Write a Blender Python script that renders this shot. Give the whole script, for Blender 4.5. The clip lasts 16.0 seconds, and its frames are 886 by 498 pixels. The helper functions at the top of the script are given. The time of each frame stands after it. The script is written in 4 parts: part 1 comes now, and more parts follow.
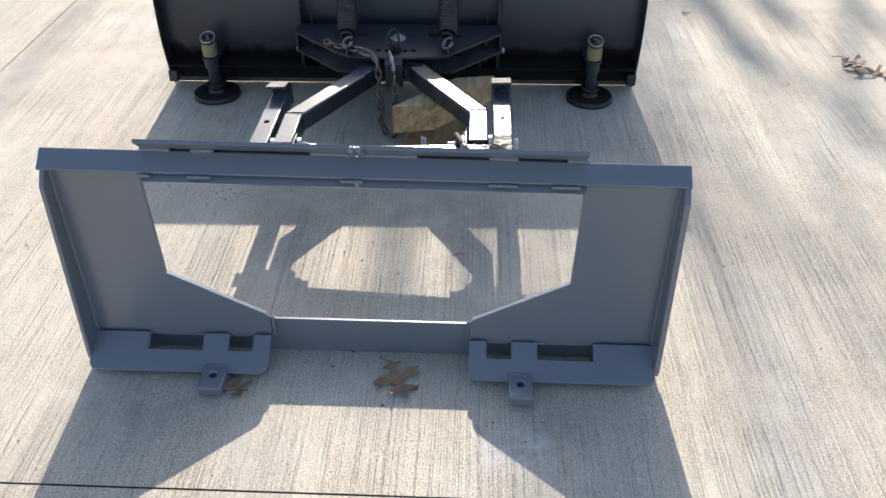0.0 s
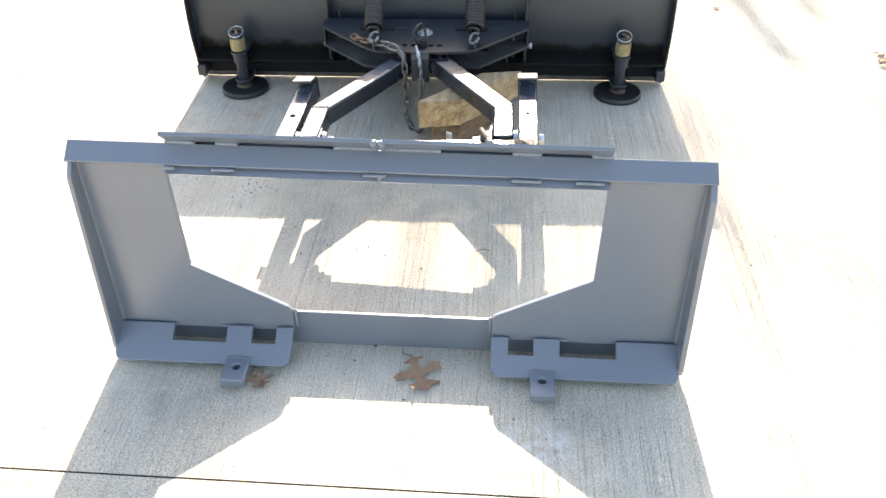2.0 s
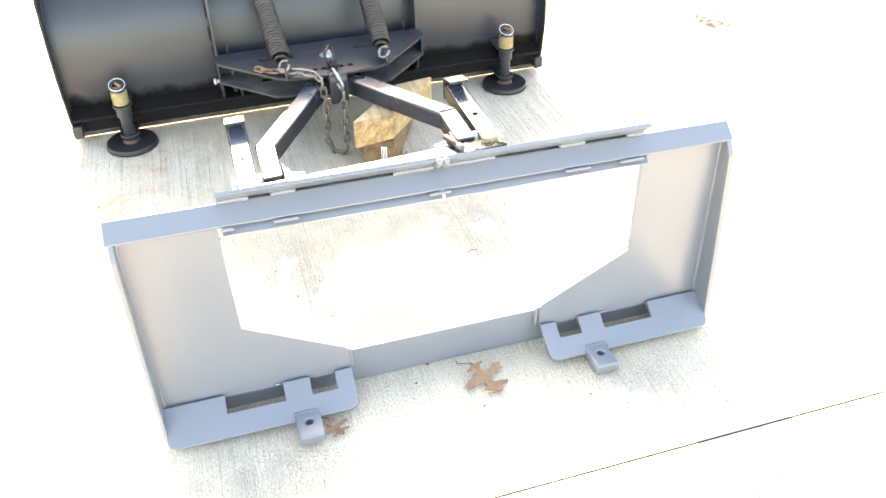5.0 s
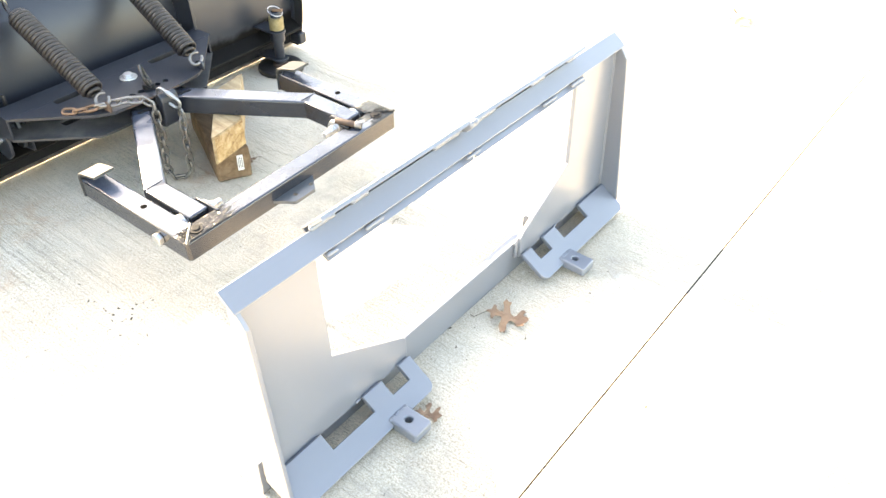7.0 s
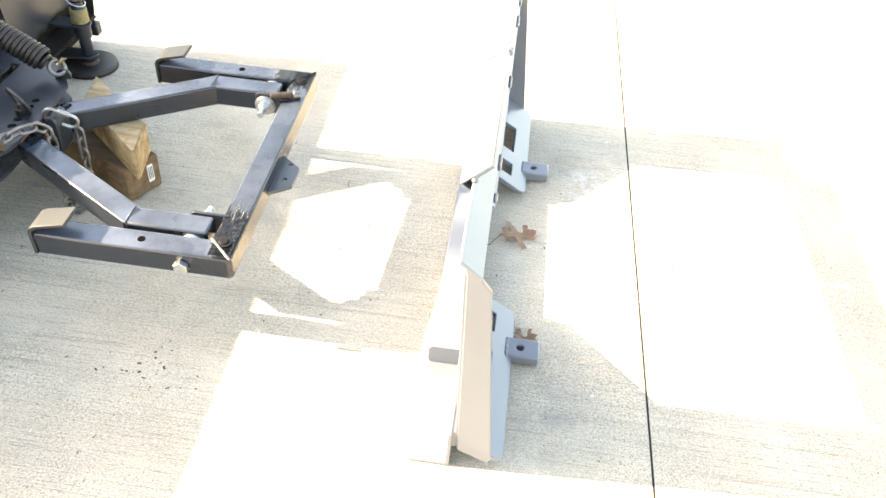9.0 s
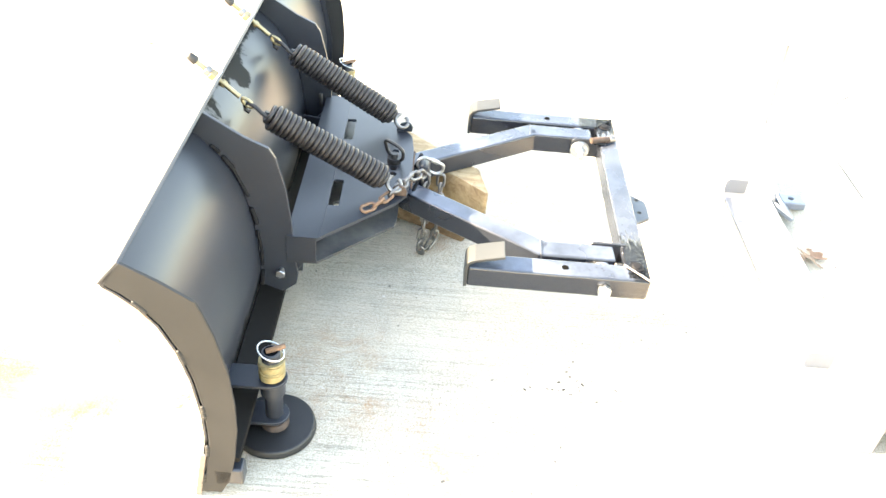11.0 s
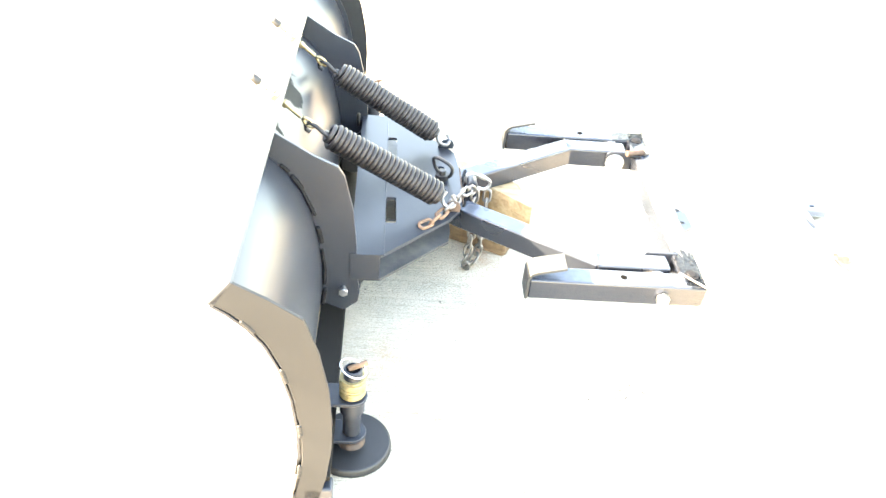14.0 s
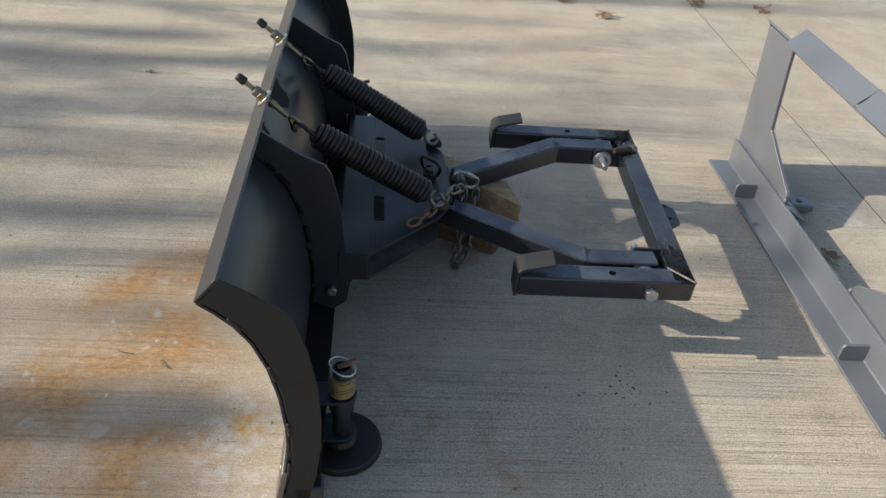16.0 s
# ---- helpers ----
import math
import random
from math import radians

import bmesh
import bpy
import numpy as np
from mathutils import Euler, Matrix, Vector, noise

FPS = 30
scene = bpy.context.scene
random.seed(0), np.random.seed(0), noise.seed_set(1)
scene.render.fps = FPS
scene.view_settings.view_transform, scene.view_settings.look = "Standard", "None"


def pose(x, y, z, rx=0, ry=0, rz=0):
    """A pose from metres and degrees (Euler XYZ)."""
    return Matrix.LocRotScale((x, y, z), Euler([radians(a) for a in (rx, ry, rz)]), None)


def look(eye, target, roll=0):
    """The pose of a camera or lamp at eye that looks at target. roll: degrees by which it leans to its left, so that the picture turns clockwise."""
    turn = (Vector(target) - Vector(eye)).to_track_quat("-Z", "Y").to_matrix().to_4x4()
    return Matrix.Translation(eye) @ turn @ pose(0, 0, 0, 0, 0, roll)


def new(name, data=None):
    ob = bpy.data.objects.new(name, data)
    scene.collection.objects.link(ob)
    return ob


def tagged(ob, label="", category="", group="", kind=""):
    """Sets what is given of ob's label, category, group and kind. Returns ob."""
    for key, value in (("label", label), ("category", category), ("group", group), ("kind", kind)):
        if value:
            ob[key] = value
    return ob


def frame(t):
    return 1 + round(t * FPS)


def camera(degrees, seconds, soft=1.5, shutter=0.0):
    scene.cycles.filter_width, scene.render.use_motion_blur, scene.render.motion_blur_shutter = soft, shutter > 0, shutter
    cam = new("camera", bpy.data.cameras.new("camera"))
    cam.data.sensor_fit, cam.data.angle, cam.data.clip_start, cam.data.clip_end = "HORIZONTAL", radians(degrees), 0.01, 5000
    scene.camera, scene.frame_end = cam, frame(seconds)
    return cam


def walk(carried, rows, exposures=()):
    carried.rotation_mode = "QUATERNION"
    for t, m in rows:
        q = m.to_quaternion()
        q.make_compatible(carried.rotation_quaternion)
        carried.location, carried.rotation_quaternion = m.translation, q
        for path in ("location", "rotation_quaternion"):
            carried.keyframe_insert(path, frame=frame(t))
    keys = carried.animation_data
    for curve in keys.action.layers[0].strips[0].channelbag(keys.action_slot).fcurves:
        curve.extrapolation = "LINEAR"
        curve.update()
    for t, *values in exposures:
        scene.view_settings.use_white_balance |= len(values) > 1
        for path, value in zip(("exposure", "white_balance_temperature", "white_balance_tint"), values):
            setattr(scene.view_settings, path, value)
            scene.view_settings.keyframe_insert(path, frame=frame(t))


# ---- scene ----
cam = camera(57.1, 16.0)
PATH = [
    (0, (0.199, -1.119, 1.226), (0.138, 0.463, 0.005), 0.1),
    (0.5, (0.215, -1.125, 1.227), (0.1, 0.45, 0.0), -0.9),
    (1, (0.215, -1.127, 1.23), (0.09, 0.452, 0.008), -1.0),
    (1.5, (0.212, -1.125, 1.226), (0.104, 0.454, 0.003), -0.5),
    (2, (0.21, -1.116, 1.221), (0.08, 0.457, -0.007), -0.8),
    (2.5, (0.196, -1.114, 1.225), (0.071, 0.46, -0.004), -0.7),
    (3, (0.157, -1.129, 1.231), (0.099, 0.451, 0.006), 0.5),
    (3.2, (0.137, -1.138, 1.231), (0.119, 0.449, 0.013), 1.1),
    (5.3, (-0.479, -1.039, 1.244), (0.097, 0.439, 0.026), 1.3),
    (5.5, (-0.559, -1.008, 1.241), (0.101, 0.426, 0.013), 3.1),
    (6, (-0.668, -0.872, 1.239), (0.194, 0.448, 0.009), 2.6),
    (6.5, (-0.829, -0.753, 1.248), (0.272, 0.401, 0.041), 4.3),
    (7, (-1.063, -0.641, 1.254), (0.177, 0.291, -0.008), 1.5),
    (7.5, (-1.133, -0.483, 1.218), (0.188, 0.26, -0.087), 3.6),
    (8, (-1.19, -0.303, 1.217), (0.189, 0.22, -0.134), 5.6),
    (8.5, (-1.365, -0.088, 1.217), (0.102, 0.217, -0.108), 3.9),
    (9, (-1.397, 0.091, 1.211), (0.108, 0.196, -0.103), 4.9),
    (9.5, (-1.428, 0.301, 1.214), (0.112, 0.374, -0.061), 4.2),
    (10, (-1.537, 0.562, 1.231), (0.047, 0.582, 0.01), 4.0),
    (10.2, (-1.568, 0.661, 1.225), (0.024, 0.69, 0.015), 4.3),
    (12.3, (-1.68, 1.262, 1.191), (-0.048, 1.042, 0.055), 7.0),
    (12.5, (-1.68, 1.262, 1.189), (-0.046, 1.027, 0.06), 6.9),
    (13, (-1.668, 1.234, 1.191), (-0.04, 1.008, 0.052), 7.6),
    (13.5, (-1.663, 1.227, 1.191), (-0.031, 1.055, 0.048), 6.5),
    (14, (-1.666, 1.208, 1.188), (-0.031, 1.079, 0.044), 5.8),
    (14.5, (-1.668, 1.212, 1.184), (-0.026, 1.042, 0.054), 6.7),
    (15, (-1.665, 1.208, 1.186), (-0.023, 1.083, 0.052), 5.1),
    (15.5, (-1.668, 1.202, 1.182), (-0.021, 1.025, 0.06), 5.3),
    (16, (-1.674, 1.2, 1.177), (-0.033, 1.052, 0.044), 5.4),
]
EXPOSURE = [(0.0, 0.9, 6500, 11), (1.0, 1.08, 6500, 11), (1.5, 1.57, 6900, 11), (2.0, 2.2, 7600, 11), (2.5, 2.68, 8000, 11), (3.0, 3.05, 8500, 11), (5.5, 3.62, 9300, 12), (6.0, 3.72, 9300, 12),
            (7.0, 3.5, 9300, 12), (8.0, 3.25, 9300, 12), (8.5, 3.1, 9200, 12), (9.0, 2.95, 9200, 11), (10.0, 3.0, 9200, 10), (12.5, 5.35, 9200, 9), (13.5, 5.2, 9200, 9), (14.0, 4.75, 9200, 10), (14.5, 2.85, 8900, 11), (15.0, 1.8, 7800, 10),
            (15.5, 0.66, 7000, 8), (16.0, 0.26, 7000, 9)]
walk(cam, [(t, look(eye, target, roll)) for t, eye, target, roll in PATH], EXPOSURE)

# ---- light ----
SUN_DIR = Vector((0.045, -0.875, -0.497)).normalized()
world = bpy.data.worlds.new("sky")
scene.world = world
world.use_nodes = True
sky = world.node_tree.nodes.new("ShaderNodeTexSky")
sky.sky_type, sky.sun_disc = "NISHITA", False
sky.sun_elevation, sky.sun_rotation = radians(29.5), radians(-3)
sky.air_density, sky.dust_density, sky.ozone_density = 1.0, 1.2, 1.0
world.node_tree.nodes["Background"].inputs[1].default_value = 0.158
world.node_tree.links.new(sky.outputs[0], world.node_tree.nodes["Background"].inputs[0])
sun = new("sun", bpy.data.lights.new("sun", "SUN"))
sun.data.energy, sun.data.angle, sun.data.color = 5.0, radians(0.53), (1.0, 0.93, 0.82)
sun.matrix_world = look(Vector((0, 0, 12)) - SUN_DIR * 10, Vector((0, 0, 12)))


# ---- materials ----
class Mat:
    """A small builder for node materials in object space."""

    def __init__(self, name, rough=0.5, metal=0.0, spec=0.5):
        self.m = bpy.data.materials.new(name)
        self.m.use_nodes = True
        self.t = self.m.node_tree
        self.b = self.t.nodes["Principled BSDF"]
        self.b.inputs["Roughness"].default_value = rough
        self.b.inputs["Metallic"].default_value = metal
        self.b.inputs["Specular IOR Level"].default_value = spec
        self.co = self.t.nodes.new("ShaderNodeTexCoord").outputs["Object"]

    def node(self, kind, **inputs):
        n = self.t.nodes.new(kind)
        for k, v in inputs.items():
            n.inputs[k.replace("_", " ")].default_value = v
        return n

    def link(self, a, b):
        self.t.links.new(a, b)

    def scaled(self, s, src=None, off=(0, 0, 0)):
        n = self.node("ShaderNodeMapping", Scale=s, Location=off)
        self.link(src or self.co, n.inputs["Vector"])
        return n.outputs[0]

    def noise(self, scale, detail=4, src=None, rough=0.6, dist=0.0):
        n = self.node("ShaderNodeTexNoise", Scale=scale, Detail=detail, Roughness=rough, Distortion=dist)
        self.link(src or self.co, n.inputs["Vector"])
        return n.outputs["Fac"]

    def ramp(self, fac, stops):
        n = self.t.nodes.new("ShaderNodeValToRGB")
        e = n.color_ramp.elements
        while len(e) < len(stops):
            e.new(0.5)
        for el, (p, c) in zip(e, stops):
            el.position = p
            el.color = (*c, 1) if len(c) == 3 else c
        self.link(fac, n.inputs[0])
        return n.outputs[0]

    def grey(self, fac, a, b, lo=0.0, hi=1.0):
        n = self.node("ShaderNodeMapRange", From_Min=a, From_Max=b, To_Min=lo, To_Max=hi)
        self.link(fac, n.inputs[0])
        return n.outputs[0]

    def mix(self, fac, a, b, mode="MIX"):
        n = self.t.nodes.new("ShaderNodeMix")
        n.data_type, n.blend_type = "RGBA", mode
        for sock, v in ((n.inputs[0], fac), (n.inputs[6], a), (n.inputs[7], b)):
            if isinstance(v, (int, float)):
                sock.default_value = v
            elif isinstance(v, tuple):
                sock.default_value = (*v, 1)
            else:
                self.link(v, sock)
        return n.outputs[2]

    def math(self, op, a, b):
        n = self.t.nodes.new("ShaderNodeMath")
        n.operation = op
        for sock, v in zip(n.inputs, (a, b)):
            if isinstance(v, (int, float)):
                sock.default_value = v
            else:
                self.link(v, sock)
        return n.outputs[0]

    def colour(self, c):
        if isinstance(c, tuple):
            self.b.inputs["Base Color"].default_value = (*c, 1)
        else:
            self.link(c, self.b.inputs["Base Color"])
        return self

    def rough(self, r):
        self.link(r, self.b.inputs["Roughness"])
        return self

    def bump(self, h, strength=0.2, dist=0.002):
        n = self.node("ShaderNodeBump", Strength=strength, Distance=dist)
        self.link(h, n.inputs["Height"])
        self.link(n.outputs[0], self.b.inputs["Normal"])
        return self


def blob(m, pts, src):
    """A soft mask round some places on the ground: (x, y, rx, ry)."""
    total = None
    for x, y, rx, ry in pts:
        v = m.scaled((1 / rx, 1 / ry, 0), src, (-x / rx, -y / ry, 0))
        n = m.t.nodes.new("ShaderNodeVectorMath")
        n.operation = "LENGTH"
        m.link(v, n.inputs[0])
        f = m.grey(n.outputs["Value"], 1.0, 0.0)
        total = f if total is None else m.math("MAXIMUM", total, f)
    return total


def concrete():
    m = Mat("broomed_concrete", rough=0.85, spec=0.3)
    broom = m.noise(1.0, 4, m.scaled((210, 10, 1)), 0.7)
    line = m.noise(1.0, 2, m.scaled((380, 1.4, 1)), 0.6)
    broken = m.noise(1.0, 3, m.scaled((380, 40, 1)), 0.7)
    groove = m.math("MULTIPLY", m.grey(line, 0.53, 0.60), m.grey(broken, 0.42, 0.56))
    tooth = m.noise(1.0, 3, m.scaled((430, 130, 1)), 0.7)
    grit = m.noise(430, 3, None, 0.7)
    grain = m.noise(235, 3, None, 0.75)
    patch = m.noise(1.7, 5, None, 0.62, 0.4)
    cloud = m.noise(8, 5, None, 0.65)
    base = m.ramp(patch, [(0.32, (0.470, 0.405, 0.315)), (0.48, (0.580, 0.515, 0.412)), (0.66, (0.645, 0.595, 0.500))])
    base = m.mix(m.grey(m.noise(3.1, 4, m.scaled((1, 0.45, 1), None, (3, 7, 0)), 0.6, 0.5), 0.46, 0.62, 0.0, 0.55), base, (0.56, 0.452, 0.342))
    base = m.mix(m.grey(cloud, 0.42, 0.66, 0.0, 0.55), base, (0.42, 0.382, 0.322))
    base = m.mix(m.grey(broom, 0.36, 0.54, 0.26, 0.0), base, (0.27, 0.236, 0.190))
    wear = m.grey(m.noise(5.5, 4, None, 0.65), 0.36, 0.62, 0.35, 1.0)
    base = m.mix(m.math("MULTIPLY", m.grey(tooth, 0.54, 0.62, 0.0, 0.52), wear), base, (0.165, 0.14, 0.11))
    base = m.mix(m.grey(tooth, 0.47, 0.36, 0.0, 0.45), base, (0.68, 0.635, 0.55))
    base = m.mix(m.math("MULTIPLY", m.math("MULTIPLY", groove, 0.62), wear), base, (0.15, 0.128, 0.10))
    base = m.mix(m.grey(grit, 0.52, 0.62, 0.0, 0.70), base, (0.20, 0.175, 0.14))
    base = m.mix(m.grey(grit, 0.46, 0.32, 0.0, 0.4), base, (0.66, 0.62, 0.55))
    pits = m.math("MULTIPLY", m.grey(grain, 0.545, 0.62, 0.0, 0.85), m.grey(m.noise(4.2, 4, m.scaled((1, 1, 1), None, (5, 2, 0)), 0.65), 0.40, 0.62, 0.15, 1.0))
    base = m.mix(pits, base, (0.165, 0.115, 0.075))
    # tan rust washed into arcs in front of the blade
    rust = blob(m, [(-0.13, 1.66, 0.16, 0.13), (-0.21, 1.73, 0.17, 0.15), (-0.31, 1.70, 0.17, 0.17), (-0.40, 1.74, 0.16, 0.18), (-0.47, 1.80, 0.14, 0.15), (-0.53, 1.84, 0.10, 0.12),
                    (-0.42, 1.60, 0.12, 0.14), (-0.68, 1.82, 0.16, 0.22), (-0.70, 1.60, 0.14, 0.18)], m.co)
    rust = m.math("MULTIPLY", m.grey(rust, 0.0, 0.38), m.grey(m.noise(7, 9, None, 0.8, 0.6), 0.28, 0.53))
    rust = m.math("MULTIPLY", rust, m.grey(grain, 0.30, 0.55, 0.45, 1.0))
    run = m.t.nodes.new("ShaderNodeVectorMath")
    run.operation = "LENGTH"
    m.link(m.scaled((1, 1, 0), m.co, (0.76, -1.45, 0)), run.inputs[0])
    run = m.math("ADD", run.outputs["Value"], m.math("MULTIPLY", m.math("SUBTRACT", m.noise(11, 4, None, 0.6, 0.3), 0.5), 0.16))
    tide = None
    for radius, half in ((0.68, 0.10), (0.45, 0.13), (0.20, 0.12)):
        k = m.grey(m.math("ABSOLUTE", m.math("SUBTRACT", run, radius), 0.0), half, half * 0.25)
        tide = k if tide is None else m.math("MAXIMUM", tide, k)
    rust = m.math("MULTIPLY", rust, m.grey(tide, 0.0, 1.0, 0.22, 1.0))
    wash = m.math("MULTIPLY", m.grey(blob(m, [(-0.45, 1.72, 0.55, 0.60)], m.co), 0.0, 0.6), m.grey(m.noise(6, 7, None, 0.75), 0.38, 0.62, 0.1, 0.6))
    base = m.mix(m.math("MULTIPLY", wash, m.grey(grain, 0.3, 0.6, 0.5, 1.0)), base, (0.42, 0.285, 0.165))
    grime = m.grey(blob(m, [(-0.50, 1.82, 0.26, 0.30), (-0.30, 1.66, 0.30, 0.30), (-0.62, 1.60, 0.20, 0.20)], m.co), 0.0, 0.8)
    base = m.mix(m.math("MULTIPLY", grime, m.grey(m.noise(9, 6, None, 0.7), 0.35, 0.65, 0.15, 0.55)), base, (0.30, 0.27, 0.23))
    ochre = m.mix(m.grey(m.noise(1.0, 4, m.scaled((90, 50, 1)), 0.7), 0.35, 0.65), (0.50, 0.305, 0.135), (0.30, 0.155, 0.065))
    base = m.mix(m.math("MULTIPLY", rust, 0.95), base, ochre)
    pale = m.math("MULTIPLY", grime, m.grey(m.noise(17, 3, None, 0.5, 0.4), 0.63, 0.70, 0.0, 0.7))
    base = m.mix(pale, base, (0.50, 0.50, 0.48))
    spot = m.grey(blob(m, [(-0.586, 1.438, 0.045, 0.045)], m.co), 0.1, 0.6)
    base = m.mix(m.math("MULTIPLY", spot, 0.85), base, (0.52, 0.30, 0.06))
    tint = blob(m, [(-0.565, 1.10, 0.09, 0.13), (-0.575, 1.18, 0.08, 0.10), (-0.58, 1.02, 0.08, 0.12), (-0.44, 1.26, 0.10, 0.07), (-0.40, 1.16, 0.14, 0.12), (0.25, 1.25, 0.2, 0.1), (-0.72, 0.94, 0.2, 0.12), (0.02, 1.0, 0.12, 0.08)], m.co)
    tint = m.math("MULTIPLY", tint, m.grey(m.noise(16, 5, None, 0.7, 0.6), 0.42, 0.66))
    tint = m.math("MULTIPLY", tint, m.grey(grain, 0.36, 0.58, 0.15, 1.0))
    base = m.mix(m.math("MULTIPLY", tint, 0.85), base, (0.38, 0.195, 0.085))
    # Three soft patches of darker grey, broken up by noise.
    dark_patch = blob(m, [(0.36, -0.10, 0.14, 0.10), (-0.45, -0.05, 0.25, 0.16), (0.1, 0.62, 0.5, 0.2)], m.co)
    dark_patch = m.math("MULTIPLY", dark_patch, m.grey(m.noise(13, 5, None, 0.7, 0.5), 0.42, 0.62))
    base = m.mix(m.math("MULTIPLY", dark_patch, 0.5), base, (0.24, 0.225, 0.205))
    frost = blob(m, [(2.45, -1.32, 0.16, 0.16), (0.30, -0.14, 0.10, 0.07), (-0.62, 1.42, 0.20, 0.14)], m.co)
    base = m.mix(m.math("MULTIPLY", m.grey(frost, 0.0, 0.5), m.grey(m.noise(22, 5, None, 0.75), 0.45, 0.62, 0.0, 0.6)), base, (0.62, 0.62, 0.62))
    chips = m.noise(38, 3, None, 0.55)
    base = m.mix(m.grey(chips, 0.69, 0.74, 0.0, 0.5), base, (0.74, 0.73, 0.69))
    base = m.mix(m.grey(m.noise(62, 2, None, 0.5), 0.735, 0.765, 0.0, 0.8), base, (0.07, 0.055, 0.042))
    m.colour(base)
    h = m.math("SUBTRACT", m.math("MULTIPLY", broom, 0.7), m.math("ADD", m.math("MULTIPLY", tooth, 0.8), m.math("MULTIPLY", groove, 0.5)))
    return m.bump(h, 0.85, 0.003).m


def paint(name, light, dark, rough, worn, coat=0.0, scale=1.0, sunlit_or_dust=None):
    """Sprayed paint: two tones, an upward-face tone for sunlight or dust, orange peel and small bare spots."""
    m = Mat(name, rough=rough)
    n = m.noise(5 * scale, 2, None, 0.5)
    c = m.ramp(n, [(0.25, dark), (0.75, light)])
    streak = m.noise(1.0, 2, m.scaled((5, 5, 3)), 0.5)
    c = m.mix(m.grey(streak, 0.40, 0.90, 0.0, 0.12), c, worn)
    # Upward faces take another colour: painted sunlight on tubes, dust on a plate.
    if sunlit_or_dust:
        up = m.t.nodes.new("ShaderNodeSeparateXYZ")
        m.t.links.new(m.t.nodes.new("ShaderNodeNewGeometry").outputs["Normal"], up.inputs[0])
        top_mask = m.math("MULTIPLY", m.grey(up.outputs[2], 0.6, 0.98), m.grey(m.noise(8, 5, None, 0.65), 0.38, 0.62, 0.2, 1.0))
        c = m.mix(top_mask, c, sunlit_or_dust)
    m.colour(c)
    m.rough(m.grey(m.noise(6, 2), 0.3, 0.7, rough - 0.02, rough + 0.04))
    m.b.inputs["Coat Weight"].default_value = coat
    m.b.inputs["Coat Roughness"].default_value = 0.22
    return m.m


def metal(name, a, b, rough, scale=60, metallic=1.0):
    m = Mat(name, rough=rough, metal=metallic)
    n = m.noise(scale, 4)
    m.colour(m.ramp(n, [(0.3, a), (0.7, b)]))
    m.rough(m.grey(m.noise(scale * 0.6, 3), 0.3, 0.7, rough - 0.08, rough + 0.15))
    return m.bump(m.noise(scale * 4, 2), 0.15, 0.001).m


def wood(name, a, b, c, axis):
    m = Mat(name, rough=0.8, spec=0.25)
    s = [46, 46, 46]
    s[axis] = 3
    g = m.noise(1.0, 5, m.scaled(tuple(s)), 0.65, 0.6)
    col = m.ramp(g, [(0.28, a), (0.5, b), (0.75, c)])
    p = m.noise(17, 6, None, 0.65, 0.9)
    col = m.mix(m.grey(p, 0.48, 0.66, 0.0, 0.75), col, a)
    m.colour(col)
    return m.bump(g, 0.35, 0.002).m


def leaf_mat():
    m = Mat("dry_leaf", rough=0.7, spec=0.3)
    n = m.noise(45, 5)
    rnd = m.t.nodes.new("ShaderNodeObjectInfo").outputs["Random"]
    c = m.ramp(n, [(0.3, (0.12, 0.074, 0.050)), (0.6, (0.215, 0.140, 0.095)), (0.8, (0.31, 0.205, 0.140))])
    c = m.mix(m.grey(rnd, 0, 1, 0.0, 0.5), c, (0.225, 0.118, 0.062))
    m.colour(c)
    return m.bump(n, 0.4, 0.002).m


CONCRETE = concrete()
GREY = paint("grey_blue_paint", (0.125, 0.138, 0.162), (0.112, 0.124, 0.147), 0.33, (0.148, 0.156, 0.173), 0.7)
CHAR = paint("charcoal_paint", (0.0225, 0.0255, 0.0325), (0.0175, 0.020, 0.0255), 0.36, (0.046, 0.045, 0.044))
CHAR.node_tree.nodes["Principled BSDF"].inputs["Specular IOR Level"].default_value = 0.45
ENDPAINT = paint("dusty_charcoal", (0.0205, 0.0207, 0.0212), (0.0155, 0.0156, 0.016), 0.55, (0.034, 0.031, 0.027))
ENDPAINT.node_tree.nodes["Principled BSDF"].inputs["Specular IOR Level"].default_value = 0.25
CHAR2 = CHAR.copy()
CHAR2.name = "charcoal_with_black_overspray"


def overspray(mat, cx):
    """Black touch-up spray fogged over the top of the middle bay and along the foot."""
    t = mat.node_tree
    b = t.nodes["Principled BSDF"]
    m = Mat("tmp")
    bpy.data.materials.remove(m.m)
    m.m, m.t, m.b = mat, t, b
    m.co = t.nodes.new("ShaderNodeTexCoord").outputs["Object"]
    sep = t.nodes.new("ShaderNodeSeparateXYZ")
    m.link(m.co, sep.inputs[0])
    fog = m.math("MULTIPLY", m.math("SUBTRACT", m.noise(7, 6, None, 0.6, 0.3), 0.5), 0.20)
    side = m.math("ABSOLUTE", m.math("SUBTRACT", sep.outputs[0], cx), 0.0)
    top = m.math("ADD", m.math("SUBTRACT", sep.outputs[2], m.grey(side, 0.285, 0.34, 0.0, 0.15)), fog)
    foot = m.math("ADD", sep.outputs[2], m.math("MULTIPLY", fog, 0.6))
    mask = m.math("MAXIMUM", m.grey(top, 0.438, 0.446), m.grey(foot, 0.150, 0.125))
    old = b.inputs["Base Color"].links[0].from_socket
    m.link(m.mix(mask, old, (0.0048, 0.0043, 0.0038)), b.inputs["Base Color"])
    m.link(m.grey(mask, 0.0, 1.0, 0.33, 0.62), b.inputs["Roughness"])
    m.link(m.grey(mask, 0.0, 1.0, 0.42, 0.12), b.inputs["Specular IOR Level"])


